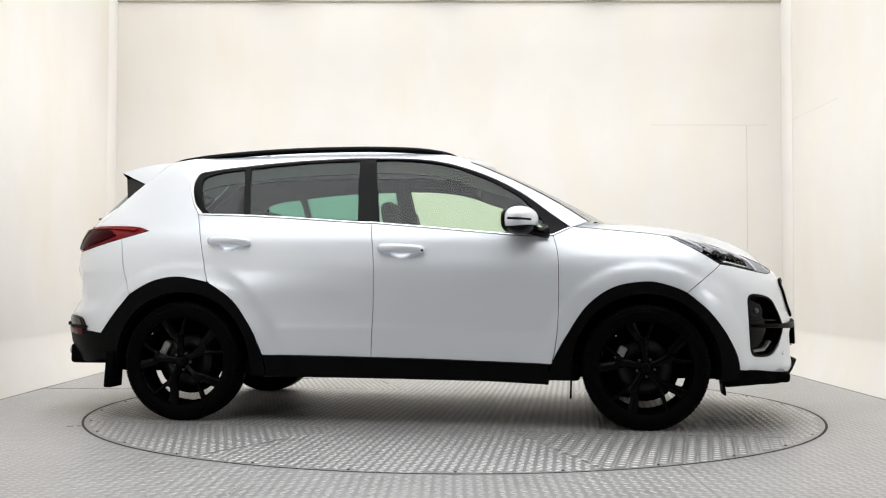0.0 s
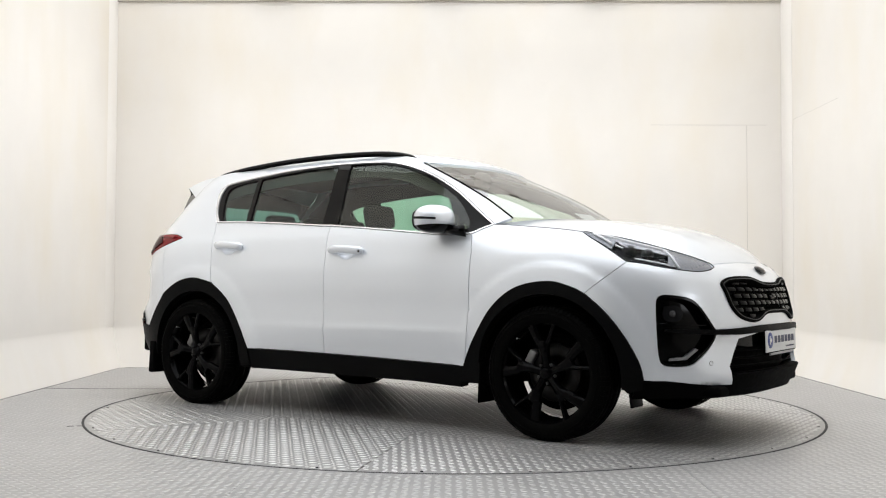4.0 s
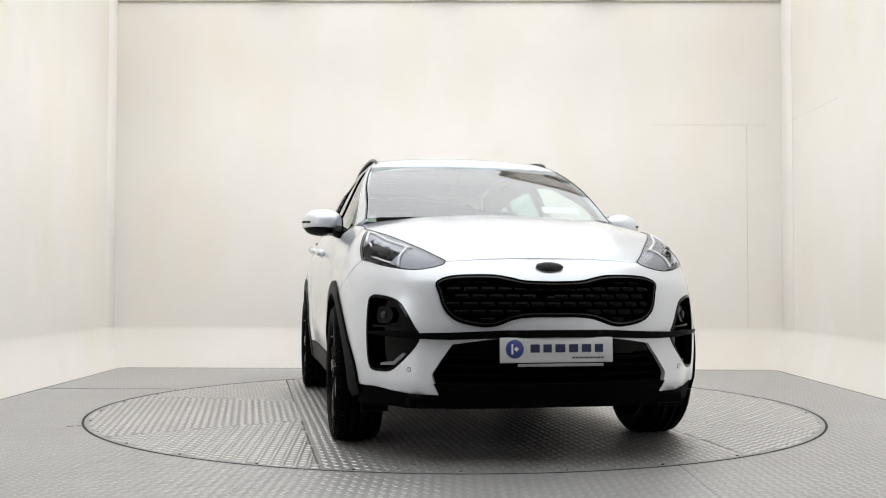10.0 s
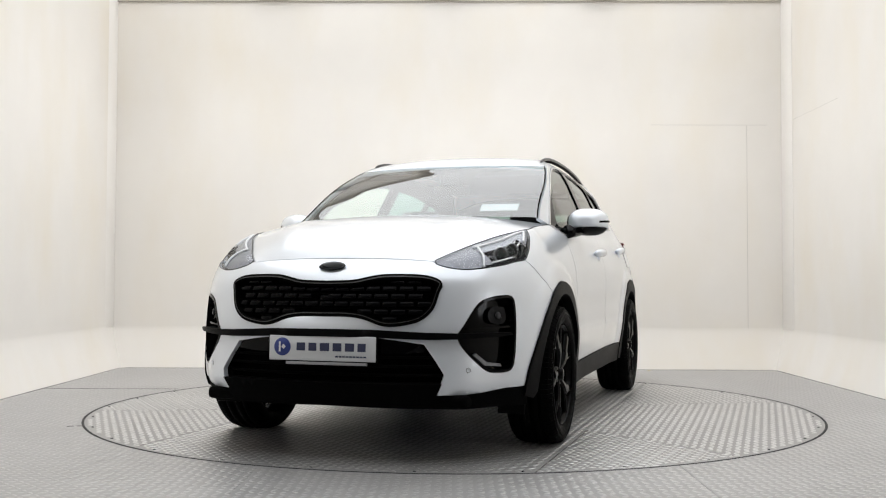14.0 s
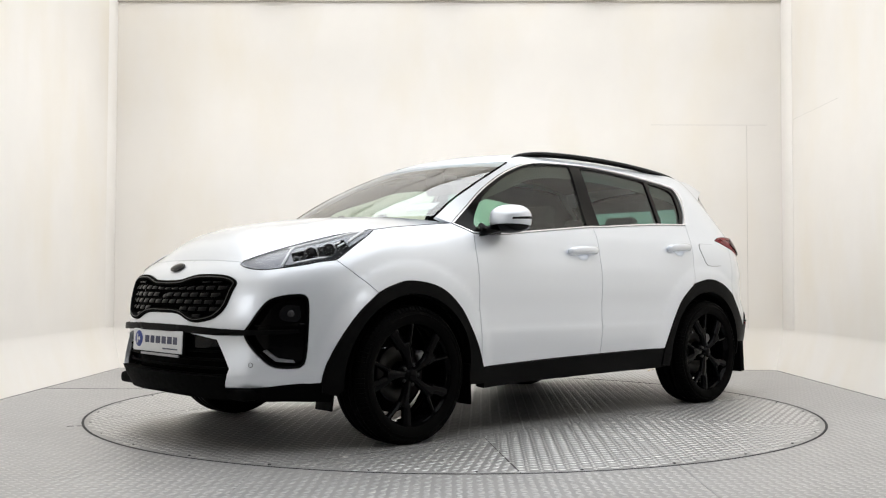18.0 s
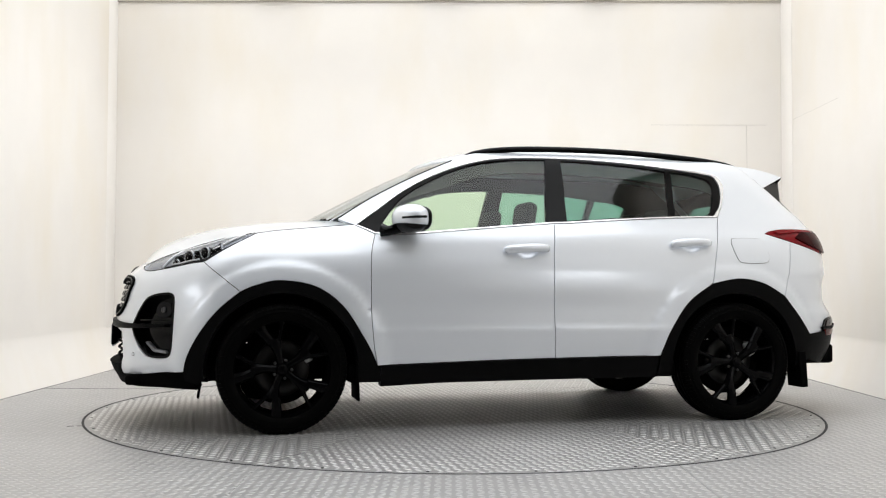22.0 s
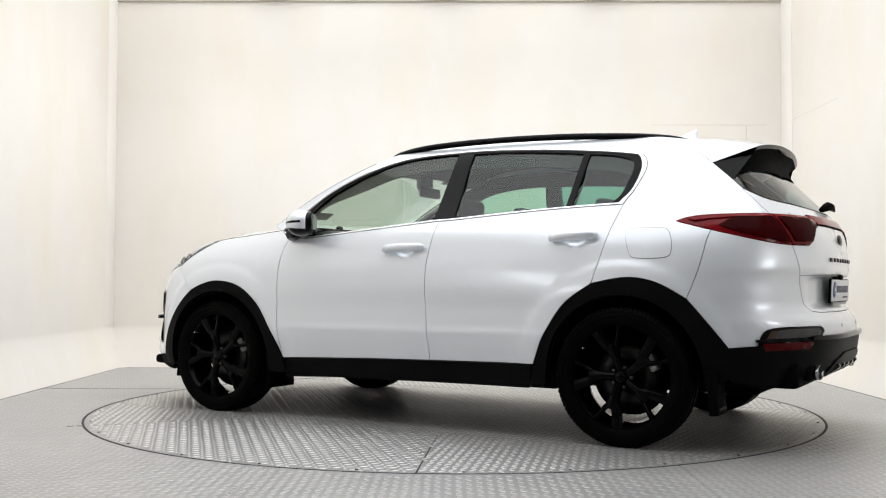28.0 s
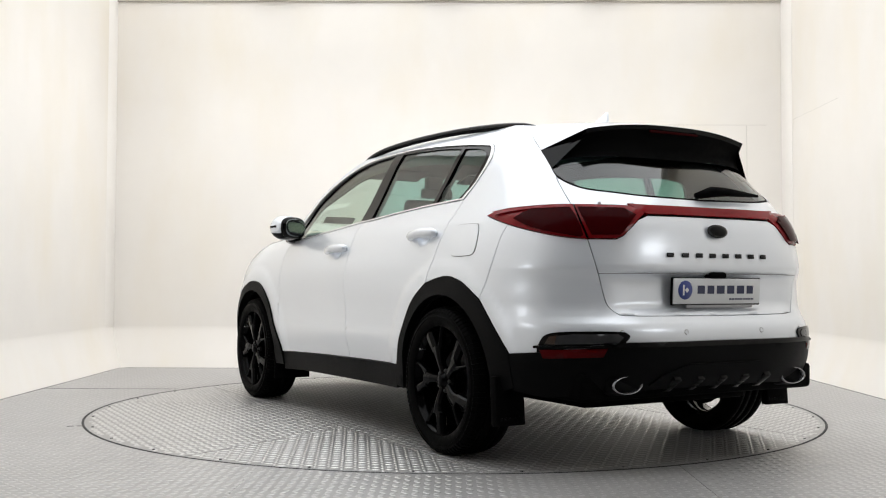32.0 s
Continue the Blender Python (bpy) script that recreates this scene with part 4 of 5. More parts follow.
# ---- spoiler
cols = 25
top = []
rows = 6
for i in range(rows):
    s = i / (rows - 1)
    for j in range(cols):
        v = -1 + 2 * j / (cols - 1)
        a = R_SIDE[-1]
        start = Vector((a.x - .06 * (1 - abs(v) ** 2.2), a.y * v, a.z + .022 * (1 - abs(v) ** 2.4)))
        end = Vector((-2.075 - .045 * (1 - v * v), .485 * v, 1.503 + .038 * (1 - abs(v) ** 2.6)))
        p = start.lerp(end, s)
        p.z += .012 * math.sin(math.pi * s)
        top.append(p)
n = len(top)
edge = [top[(rows - 1) * cols + j] for j in range(cols)]
lip = [p - Vector((-.012, 0, .020)) for p in edge]
verts = top
faces = [f[::-1] for f in grid_faces(rows, cols)]
spoiler = shape("roof_spoiler", verts, faces, PAINT, car, "white roof spoiler with a gloss black underside")
for side in (1, -1):
    line = [skin(u, z) for u, z in GATE_UP[::-1] if z > 1.415]
    tops = [top[i * cols + cols - 1] for i in range(rows)]
    m_ = len(line)
    tops = [tops[min(rows - 1, round(k * (rows - 1) / (m_ - 1)))] for k in range(m_)]
    verts = []
    for a, b in zip(line, tops):
        for k in range(5):
            verts.append(a.lerp(b, k / 4))
    verts = [(p.x, side * p.y, p.z) for p in verts]
    shape("spoiler_cheek", verts, grid_faces(m_, 5), PAINT, spoiler)
    c, b, d = line[-1], tops[-1], skin(-2.165, 1.325)
    e = b - Vector((-.02, .015, .022))
    verts = [c, b, e, d, c - Vector((0, .03, 0)), d - Vector((0, .04, 0))]
    verts = [(p.x, side * p.y, p.z) for p in verts]
    shape("spoiler_fin", verts, [(0, 1, 2, 3), (0, 3, 5, 4), (1, 0, 4, 2), (2, 4, 5, 3)], GLOSS, spoiler, "gloss black side fin", smooth=False)
verts = []
for j in range(cols):
    v = -1 + 2 * j / (cols - 1)
    low = skin(UR - (UR + 2.14) * abs(v), 1.385 - .03 * abs(v) ** 6)
    low = Vector((low.x, math.copysign(low.y, v) if v else 0, low.z))
    for k in range(6):
        p = Vector(lip[j]).lerp(low, k / 5)
        p.x += .03 * math.sin(math.pi * k / 5)
        verts.append(p)
shape("spoiler_underside", verts, grid_faces(cols, 6), MATTE, spoiler)
shape("spoiler_lip", edge + lip, [(j, cols + j, cols + j + 1, j + 1) for j in range(cols - 1)], GLOSS, spoiler)
bm = bmesh.new()
add_box(bm, (.012, .30, .013), pose(-2.108, 0, 1.512, 0, 8, 0), .004)
part("brake_light", bm, REDDARK, spoiler, "dark red high brake light")

# ---- head lamps
UPPER = curve([(1.314, .757, 1.078), (1.5, .682, 1.042), (1.67, .592, .992), (1.80, .522, .947), (1.885, .466, .910)], 8)
lower3 = [tuple(skin(u, z)) for u, z in LAMP_LOW]


def resample(pts, n):
    pts = [Vector(p) for p in pts]
    d = [0]
    for a, b in zip(pts, pts[1:]):
        d.append(d[-1] + (b - a).length)
    out, i = [], 0
    for k in range(n):
        t = d[-1] * k / (n - 1)
        while i < len(d) - 2 and d[i + 1] < t:
            i += 1
        out.append(pts[i].lerp(pts[i + 1], (t - d[i]) / max(d[i + 1] - d[i], 1e-9)))
    return out


LN = 30
lo3, up3 = resample(lower3, LN), resample(UPPER, LN)
INWARD = Vector((-.62, -.60, -.18))


def lamp_at(s, r, deep=0.0):
    k = s * (LN - 1)
    i = min(int(k), LN - 2)
    a, b = lo3[i].lerp(lo3[i + 1], k - i), up3[i].lerp(up3[i + 1], k - i)
    p = a.lerp(b, r)
    return p + Vector((.75, .55, .35)) * (.030 * math.sin(math.pi * r) * math.sin(math.pi * min(1, s * 1.05)) ** .6) + INWARD * deep


def lamp_patch(s0, s1, r0, r1, deep, side, rows=13, cols=9):
    vs = []
    for i in range(rows):
        for j in range(cols):
            p = lamp_at(s0 + (s1 - s0) * i / (rows - 1), r0 + (r1 - r0) * j / (cols - 1), deep)
            vs.append((p.x, side * p.y, p.z))
    return vs, grid_faces(rows, cols)


for side in (1, -1):
    lamp = shape("head_lamp", *lamp_patch(0, 1, 0, 1, .055, side, 25, 11), LAMPDARK, car, "clear head lamp with dark housing and white light guides")
    lens = shape("lens", *lamp_patch(0, 1, .0, 1, .0, side, 31, 11), LENS, lamp)
    lens.visible_shadow = False
    shape("front_reflector", *lamp_patch(.64, .995, .05, .97, .016, side), LENS_HAZE, lamp, "frosted grey front reflector")
    shape("upper_reflector", *lamp_patch(.22, .66, .56, .99, .014, side), FROST, lamp)
    shape("rear_reflector", *lamp_patch(.03, .27, .12, .97, .016, side), FROST, lamp, "frosted grey rear reflector")
    shape("lower_sill", *lamp_patch(.10, .70, .0, .10, .010, side), LAMPDARK, lamp)
    for pts, rad in (([(.66, .86), (.5, .83), (.34, .82), (.18, .80), (.085, .66), (.15, .46), (.25, .30)], .007), ([(.715, .08), (.67, .42), (.645, .66), (.62, .84)], .006)):
        q = [lamp_at(s, r, .008) for s, r in curve(pts, 5)]
        shape("light_guide", *tube([(p.x, side * p.y, p.z) for p in q], rad, 8), LAMPWHITE, lamp, "white light guide")
    for s, r, rad in ((.40, .40, .030), (.52, .36, .032), (.62, .26, .016)):
        p = lamp_at(s, r, .038)
        v, f = superball(rad, rad, rad, 1.0, 16, 10)
        q = shape("projector", v, f, GLOSS, lamp, m=pose(p.x, side * p.y, p.z))
        v, f = lathe([(rad * .92, .010), (rad * 1.08, .018), (rad * 1.2, .006)], 24)
        shape("projector_ring", v, f, SILVER, q, m=pose(0, 0, 0, 0, 0, side * -48))
    for s0, s1, r in ((.28, .46, .66), (.30, .36, .52), (.28, .34, .38), (.44, .66, .16), (.46, .62, .60)):
        q = [lamp_at(s0 + (s1 - s0) * k / 6, r, .022) for k in range(7)]
        shape("chrome_strip", *tube([(p.x, side * p.y, p.z) for p in q], .005, 6), CHROME, lamp)
    # dark edge round the lens
    ring = [lamp_at(k / 40, 0, -.001) for k in range(41)] + [lamp_at(1 - k / 40, 1, -.001) for k in range(41)]
    shape("lamp_edge", *tube([(p.x, side * p.y, p.z) for p in ring], .0022, 6), GLOSS, lamp)

# ---- grille
cell = bmesh.new()
add_box(cell, (.066, .026, .016), pose(0, 0, 0, -14), .005)
cell_ob = part("grille_cell", cell, TILE, car, "gloss black grille tile", m=on_skin(UF, .74, -.012))
grille_test = in_poly(inset(both(GRILLE, UF), .024))
for r in range(6):
    z = .642 + .035 * r
    for c in range(-10, 11):
        u = UF + (c + (.5 if r % 2 else 0)) * .086
        if (r, c) == (3, 0) or not grille_test(np.array([u]), np.array([z]))[0]:
            continue
        if abs(u - UF) > .58:
            continue
        ob = new("grille_cell", cell_ob.data)
        ob.parent, ob.matrix_basis = car, on_skin(u, z, -.012)
for z in [.6245 + .035 * k for k in range(7)]:
    us = [UF + .6 * k / 30 for k in range(-30, 31)]
    ok = [u for u in us if grille_test(np.array([u]), np.array([z]))[0]]
    if len(ok) > 4:
        path = [skin(u, z) + normal(u, z) * -.028 for u in ok]
        shape("grille_bar", *tube(path, .003, 6), MATTE, car)
# bar over the intake, reaching into the fog lamp pockets
panel("bumper_bar", both([(UF, .600), (2.5, .599), (2.25, .588), (2.1, .584), (1.90, .586), (1.835, .586), (1.825, .572), (1.9, .564), (2.1, .554), (2.25, .552), (2.5, .560), (UF, .562)], UF), CLAD, car,
      lift=.022, depth=.06, step=.04)
for z in (.475, .435, .395, .355):
    path = [skin(UF + .62 * k / 24, z) + normal(UF + .62 * k / 24, z) * -.02 for k in range(-24, 25)]
    shape("intake_slat", *tube(path, .009, 8, .7), MATTE, car)
panel("intake_panel", both([(UF, .575), (2.40, .56), (2.28, .535), (2.25, .50), (2.36, .488), (UF, .49)], UF), GLOSS, car, lift=-.012, depth=.03, step=.05)
for side in (1, -1):
    pocket = panel("fog_pocket", inset(FOG, -.01), GLOSS, car, "gloss black fog lamp recess", lift=-.055, depth=.01, step=.04, side=side)
    panel("pocket_frame", FOG, GLOSS, pocket, holes=[inset(FOG, .013)], lift=.003, depth=.065, step=.025, gap=.001, side=side)
    panel("fog_lamp", curve([(1.83, .70), (1.90, .705), (1.935, .67), (1.92, .63), (1.85, .62), (1.82, .65), (1.83, .70)], 3)[:-1], LAMPDARK, pocket, lift=-.03, depth=.03, step=.02, side=side)
    m = on_skin(1.875, .662, -.026, side)
    v, f = superball(.018, .018, .008, 1.0, 18, 8)
    shape("lamp_bulb", v, f, LAMPGREY, pocket, m=m)
    panel("air_guide", [(1.85, .424), (1.95, .430), (2.02, .482), (2.0, .490), (1.94, .448), (1.86, .440)], FROST, pocket, lift=-.03, depth=.02, step=.03, side=side)
    panel("lamp_shelf", [(1.785, .617), (1.95, .612), (2.06, .605), (2.05, .598), (1.95, .60), (1.785, .604)], GLOSS, pocket, lift=-.012, depth=.03, step=.03, side=side)
# parking sensors
u, z = 2.06, .42
for side in (1, -1):
    v, f = lathe([(.0001, .001), (.0085, .001), (.0105, .002), (.012, 0)], 20)
    shape("parking_sensor", v, f, PAINT, car, m=on_skin(u, z, .002 + blade(u, z), side) @ pose(0, 0, 0, 90))
    shape("sensor_ring", *lathe([(.0095, .0010), (.0105, .0014), (.0112, 0)], 20), SATIN, car, m=on_skin(u, z, .003 + blade(u, z), side) @ pose(0, 0, 0, 90))
for u in (-2.52, -2.83):
    for side in (1, -1):
        shape("sensor_ring", *lathe([(.0095, .0010), (.0105, .0014), (.0112, 0)], 20), SATIN, car, m=on_skin(u, .60, .002, side) @ pose(0, 0, 0, 90))

# emblems: plain dark ovals
for m, sx in ((on_skin(UF, .879, .006), .066), (on_skin(UR, 1.038, .006), .062)):
    v, f = superball(sx, .031, .008, 1.0, 32, 10)
    badge = shape("badge", v, f, SATIN, car, "dark oval badge", m=m)
    v, f = superball(sx * .9, .026, .009, 1.0, 32, 10)
    shape("badge_face", v, f, GLOSS, badge, m=pose(0, 0, .001))


def number_plate(m, label):
    """A dealer's plate: frame, white face, round mark and bars for its lettering."""
    bm = bmesh.new()
    add_box(bm, (.535, .122, .012), pose(0, 0, .004), .004)
    base = part("number_plate", bm, MATTE, car, label, m=m)
    bm = bmesh.new()
    add_box(bm, (.524, .112, .010), pose(0, .001, .010), .004)
    part("plate_face", bm, PLATEWHITE, base)
    bm = bmesh.new()
    add_box(bm, (.40, .014, .010), pose(.02, -.066, .006), .003)
    part("plate_strip", bm, material("strip_grey", (0.35, 0.35, 0.36), 0.5, grain=0.05), base)
    v, f = lathe([(.0001, .003), (.040, .003), (.042, .0)], 32)
    mark = shape("round_mark", v, f, BLUE, base, m=pose(-.195, .006, .014, 90))
    bm = bmesh.new()
    add_box(bm, (.008, .046, .002), pose(-.012, 0, .0))
    add_box(bm, (.016, .016, .002), pose(.007, 0, 0, 0, 0, 45))
    part("mark_bars", bm, PAPER, base, m=pose(-.195, .006, .0185), smooth=False)
    x = -.125
    for w in (.046, .042, .050, .046, .048, .042):
        bm = bmesh.new()
        add_box(bm, (w * .92, .036, .0018), pose(0, 0, 0))
        part("letter_bar", bm, NAVY, base, m=pose(x + w / 2, .008, .0158), smooth=False)
        x += w + .0135
    bm = bmesh.new()
    for k in range(9):
        add_box(bm, (.013, .007, .0015), pose(.075 + k * .017, -.034, 0))
    part("small_bars", bm, NAVY, base, m=pose(0, 0, .0158), smooth=False)
    return base


number_plate(on_skin(UF, .509, .003) @ pose(0, 0, 0), "white dealer plate in a dark holder")
plate_m = Matrix(((0, 0, -1, -2.372), (-1, 0, 0, 0), (0, 1, 0, .774), (0, 0, 0, 1)))
number_plate(plate_m @ pose(0, 0, -.004, 3), "white dealer plate in a dark holder")
# model lettering as plain dark bars
for k in range(8):
    bm = bmesh.new()
    add_box(bm, (.037, .020, .006), None, .002)
    u = UR + (1 if k < 4 else -1) * abs(-3.5 + k) * .088
    part("letter_bar", bm, SATIN, car, m=on_skin(u, .930, .004))

# ---- tail fittings
for side in (1, -1):
    housing = panel("bumper_lamp", REARLAMP + [(-2.40, .548), (-2.17, .512)], GLOSS, car, "gloss black bumper lamp with a red reflector", lift=.008, depth=.03, step=.03, side=side)
    panel("lamp_lens", [(-2.205, .548), (-2.225, .585), (-2.32, .596), (-2.50, .597), (-2.525, .582), (-2.50, .556), (-2.35, .552)], LAMPGREY, housing, "clear indicator lens", lift=.011, depth=.01, step=.03, side=side, bulge=.004)
    panel("amber_lens", [(-2.205, .55), (-2.225, .585), (-2.26, .590), (-2.25, .55)], AMBER, housing, lift=.013, depth=.01, step=.03, side=side)
    panel("reflector", [(-2.185, .528), (-2.36, .536), (-2.46, .538), (-2.44, .500), (-2.20, .490)], REDMID, housing, "red reflector", lift=.016, depth=.01, step=.03, side=side, bulge=.006)
    panel("lamp_lip", [(-2.16, .545), (-2.54, .552), (-2.56, .546), (-2.54, .540), (-2.16, .532)], CLAD, housing, lift=.020, depth=.02, step=.03, side=side)
    for u0, u1, z0, z1 in ((-2.27, -2.33, .560, .580), (-2.37, -2.46, .560, .588)):
        panel("lamp_cell", [(u0, z0), (u0 - .01, z1), (u1, z1), (u1 + .012, z0)], LAMPGREY, housing, lift=.013, depth=.006, step=.03, side=side)
    # dark inner band of the tail lamp
    panel("lamp_core", curve([(-2.02, 1.085), (-2.10, 1.122), (-2.22, 1.130), (-2.30, 1.128), (-2.362, 1.008), (-2.28, 1.012), (-2.13, 1.043), (-2.02, 1.085)], 3)[:-1], REDDARK, car, "dark inner field of the tail lamp",
          lift=.017, depth=.008, step=.03, side=side)
    panel("lamp_core", [(-2.33, 1.128), (-2.54, 1.124), (-2.595, 1.095), (-2.52, 1.010), (-2.395, 1.008)], REDDARK, car, "dark inner field of the tail lamp", lift=.017, depth=.008, step=.03, side=side)
    panel("lamp_band", [(-1.86, 1.122), (-1.99, 1.134), (-2.30, 1.139), (-2.302, 1.124), (-2.1, 1.121), (-1.97, 1.112), (-1.90, 1.105)], RED, car, lift=.019, depth=.006, step=.03, side=side)
    # exhaust trims
    v, f = lathe([(.031, -.02), (.0325, .012), (.0345, .015), (.036, .012), (.036, .002)], 32)
    pipe = shape("exhaust_trim", [(x * 2.2, y, z * 1.05) for x, y, z in v], f, SILVER, car, "oval chrome exhaust trim", m=pose(-2.352, side * .50, .380, 0, 0, 90))
    v, f = lathe([(.0001, 0), (.032, 0)], 24)
    v2, f2 = lathe([(.0355, .004), (.034, -.02), (.032, -.12)], 24)
    shape("exhaust_pipe", [(x * 2.2, y, z * 1.05) for x, y, z in v2], f2, MATTE, pipe)
    shape("exhaust_bore", [(x * 2.2, y, z * 1.05) for x, y, z in v], f, MATTE, pipe, m=pose(0, -.012, 0))
    bm = bmesh.new()
    add_box(bm, (.15, .17, .09), pose(-2.275, side * .50, .380), .03)
    part("exhaust_surround", bm, CLAD, car)
    # mud flaps
    for x, z0, z1, w in ((.765, .38, .165, .25), (-1.95, .40, .185, .15)):
        bm = bmesh.new()
        add_box(bm, (.045 if x < 0 else .012, w, z0 - z1), pose(x, side * (.905 - w / 2), (z0 + z1) / 2, 0, 4 if x < 0 else 2, 0), .004)
        flap = part("mud_flap", bm, MATTE, car, "black rubber mud flap")
        if x < 0:
            bm = bmesh.new()
            for k in range(7):
                add_box(bm, (.002, .012, .012), pose(x - .030, side * (.765 + k * .019), z1 + .03))
            part("flap_bar", bm, CLAD, flap, smooth=False)
    bm = bmesh.new()
    add_box(bm, (.014, .13, .13), pose(1.60, side * .755, .255, 0, -8, 0), .004)
    part("air_deflector", bm, CLAD, car)
for k in range(-2, 3):
    bm = bmesh.new()
    add_box(bm, (.10, .05, .07), pose(-2.362, k * .135, .394, 0, 35, 0), .010)
    part("diffuser_fin", bm, GLOSS, car)
panel("skirt_lip", both([(UR, .566), (-2.56, .564), (-2.44, .560), (-2.44, .540), (UR, .540)], UR), GLOSS, car, lift=.026, depth=.05, step=.03)
panel("skid_plate", both([(UR, .47), (-2.85, .47), (-2.70, .43), (-2.64, .385), (UR, .385)], UR), CLAD, car, "black skid plate", lift=.022, depth=.02, step=.05)
bm = bmesh.new()
add_box(bm, (.05, .10, .03), pose(-2.365, 0, .843), .01)
part("rear_camera", bm, MATTE, car)
# thin grey strip that paints shade along the tailgate's crease
panel("gate_crease_shade", both([(UR, .852), (-2.6, .852), (-2.425, .850), (-2.425, .847), (-2.6, .849), (UR, .849)], UR), material("crease_shade_grey", (0.25, 0.25, 0.26), 0.5, grain=0.05), car, lift=.0012, depth=.002, step=.05, gap=0)

# black strip laid under the light bar as its painted shadow line
panel("bar_shadow_strip", both([(UR, 1.107), (-2.66, 1.107), (-2.655, 1.098), (UR, 1.098)], UR), MATTE, car, lift=.0025, depth=.004, step=.022, gap=0)

# black seal along the windscreen's edge
k = len(S_SIDE)
rim = [screen.data.vertices[i * 25].co for i in range(k)] + [screen.data.vertices[(k - 1) * 25 + j].co for j in range(1, 25)] + [screen.data.vertices[i * 25 + 24].co for i in range(k - 2, -1, -1)]
shape("windscreen_seal", *tube([v + Vector((0, 0, -.003)) for v in rim], .0045, 6), MATTE, screen, "black windscreen seal")

# wipers
v, f = tube([(-2.30, .05, 1.200), (-2.318, -.03, 1.222), (-2.318, -.12, 1.226), (-2.30, -.34, 1.218)], [.016, .028, .022, .007], 8, .9)
shape("rear_wiper", v, f, MATTE, car, "black rear wiper")
for pts in ([(.915, .18, 1.168), (.92, -.05, 1.176), (.89, -.33, 1.168), (.84, -.5, 1.155)], [(.84, .50, 1.154), (.895, .30, 1.170), (.92, .05, 1.176)]):
    arm = shape("windscreen_wiper", *tube(curve(pts, 5), .007, 6), MATTE, car, "black windscreen wiper")
    shape("wiper_pivot", *superball(.02, .03, .016, .8, 12, 8), MATTE, arm, m=pose(pts[1][0], pts[1][1] + .02, pts[1][2] + .012))
bm = bmesh.new()
add_box(bm, (.20, 1.16, .03), pose(.83, 0, 1.130, 0, -6, 0), .01)
part("cowl", bm, MATTE, car)

# fuel flap joint on the left side
FLAP = curve([(-1.502, 1.05), (-1.515, 1.078), (-1.55, 1.084), (-1.70, 1.084), (-1.752, 1.076), (-1.775, 1.03), (-1.775, .965), (-1.755, .938), (-1.70, .931), (-1.60, .931), (-1.55, .94), (-1.525, .98), (-1.502, 1.05)], 3)[:-1]
panel("fuel_flap", FLAP, PAINT, car, "white fuel filler flap", lift=.0035, depth=.006, step=.04, gap=.002)
panel("flap_joint", FLAP, MATTE, car, holes=[inset(FLAP, .003)], lift=.0012, depth=.002, step=.02, gap=0)

# ---- cabin
def seat(x, y, w, top, rest):
    bm = bmesh.new()
    add_box(bm, (.50, w, .16), pose(x + .26, y, .62, 0, -6, 0), .05)
    cushion = part("seat", bm, CLOTH, car, "dark fabric car seat")
    bm = bmesh.new()
    add_box(bm, (.14, w, top - .62), pose(x - .04, y, (top + .62) / 2, 0, -14, 0), .05, 3)
    part("backrest", bm, CLOTH, cushion)
    for yy in rest:
        bm = bmesh.new()
        add_box(bm, (.09, .25, .15), pose(x - .13, yy, top + .10, 0, -10, 0), .035, 3)
        part("headrest", bm, CLOTH, cushion)
        bm = bmesh.new()
        for o in (-.05, .05):
            add_cyl(bm, .006, .14, pose(x - .12, yy + o, top + .0), 8)
        part("headrest_post", bm, STEEL, cushion)


seat(-.22, .38, .50, 1.13, [.38])
seat(-.22, -.38, .50, 1.13, [-.38])
seat(-1.10, 0, 1.30, 1.10, [.38, 0, -.38])
bm = bmesh.new()
add_box(bm, (.42, 1.36, .22), pose(.66, 0, 1.00, 0, 8, 0), .06, 3)
add_box(bm, (.25, 1.30, .30), pose(.62, 0, .82), .05)
part("dashboard", bm, TRIM, car, "dark grey dashboard")
v, f = lathe([(.172 + .016 * math.cos(a), .016 * math.sin(a)) for a in [2 * math.pi * k / 10 for k in range(10)]], 36, True)
wheel_ob = shape("steering_wheel", v, f, TRIM, car, m=pose(.33, -.38, .99, 0, 0, -90) @ pose(0, 0, 0, -24))
bm = bmesh.new()
add_box(bm, (.34, .02, .035), None, .008)
add_cyl(bm, .055, .04, pose(0, 0, 0, 90), 20)
part("wheel_centre", bm, TRIM, wheel_ob)
bm = bmesh.new()
add_box(bm, (.03, .24, .065), pose(.16, 0, 1.40), .014)
add_box(bm, (.07, .12, .10), pose(.20, 0, 1.47), .02)
part("rear_view_mirror", bm, TRIM, car)
for y in (.36, -.36):
    bm = bmesh.new()
    add_box(bm, (.16, .42, .014), pose(.08, y, 1.50, 0, 16, 0), .005)
    part("sun_visor", bm, LINER, car)
bm = bmesh.new()
add_box(bm, (.075, .22, .003), pose(.715, .46, 1.24, 0, 34, 0))
part("paper_sheet", bm, PAPER, car, "white paper notice on the dashboard", smooth=False)

# ---------------------------------------------------------------- wheels
TYRE = [(.252, -.105), (.262, -.112), (.285, -.118), (.315, -.113), (.332, -.098), (.340, -.07), (.3415, -.052), (.335, -.050), (.335, -.044), (.342, -.042), (.343, -.012), (.336, -.010), (.336, .010), (.343, .012), (.342, .042), (.335, .044), (.335, .050), (.3415, .052), (.340, .07), (.332, .098), (.315, .113), (.285, .118), (.262, .112), (.252, .105)]
tyre_mesh = mesh_data("tyre", *lathe(TYRE, 64), RUBBER)


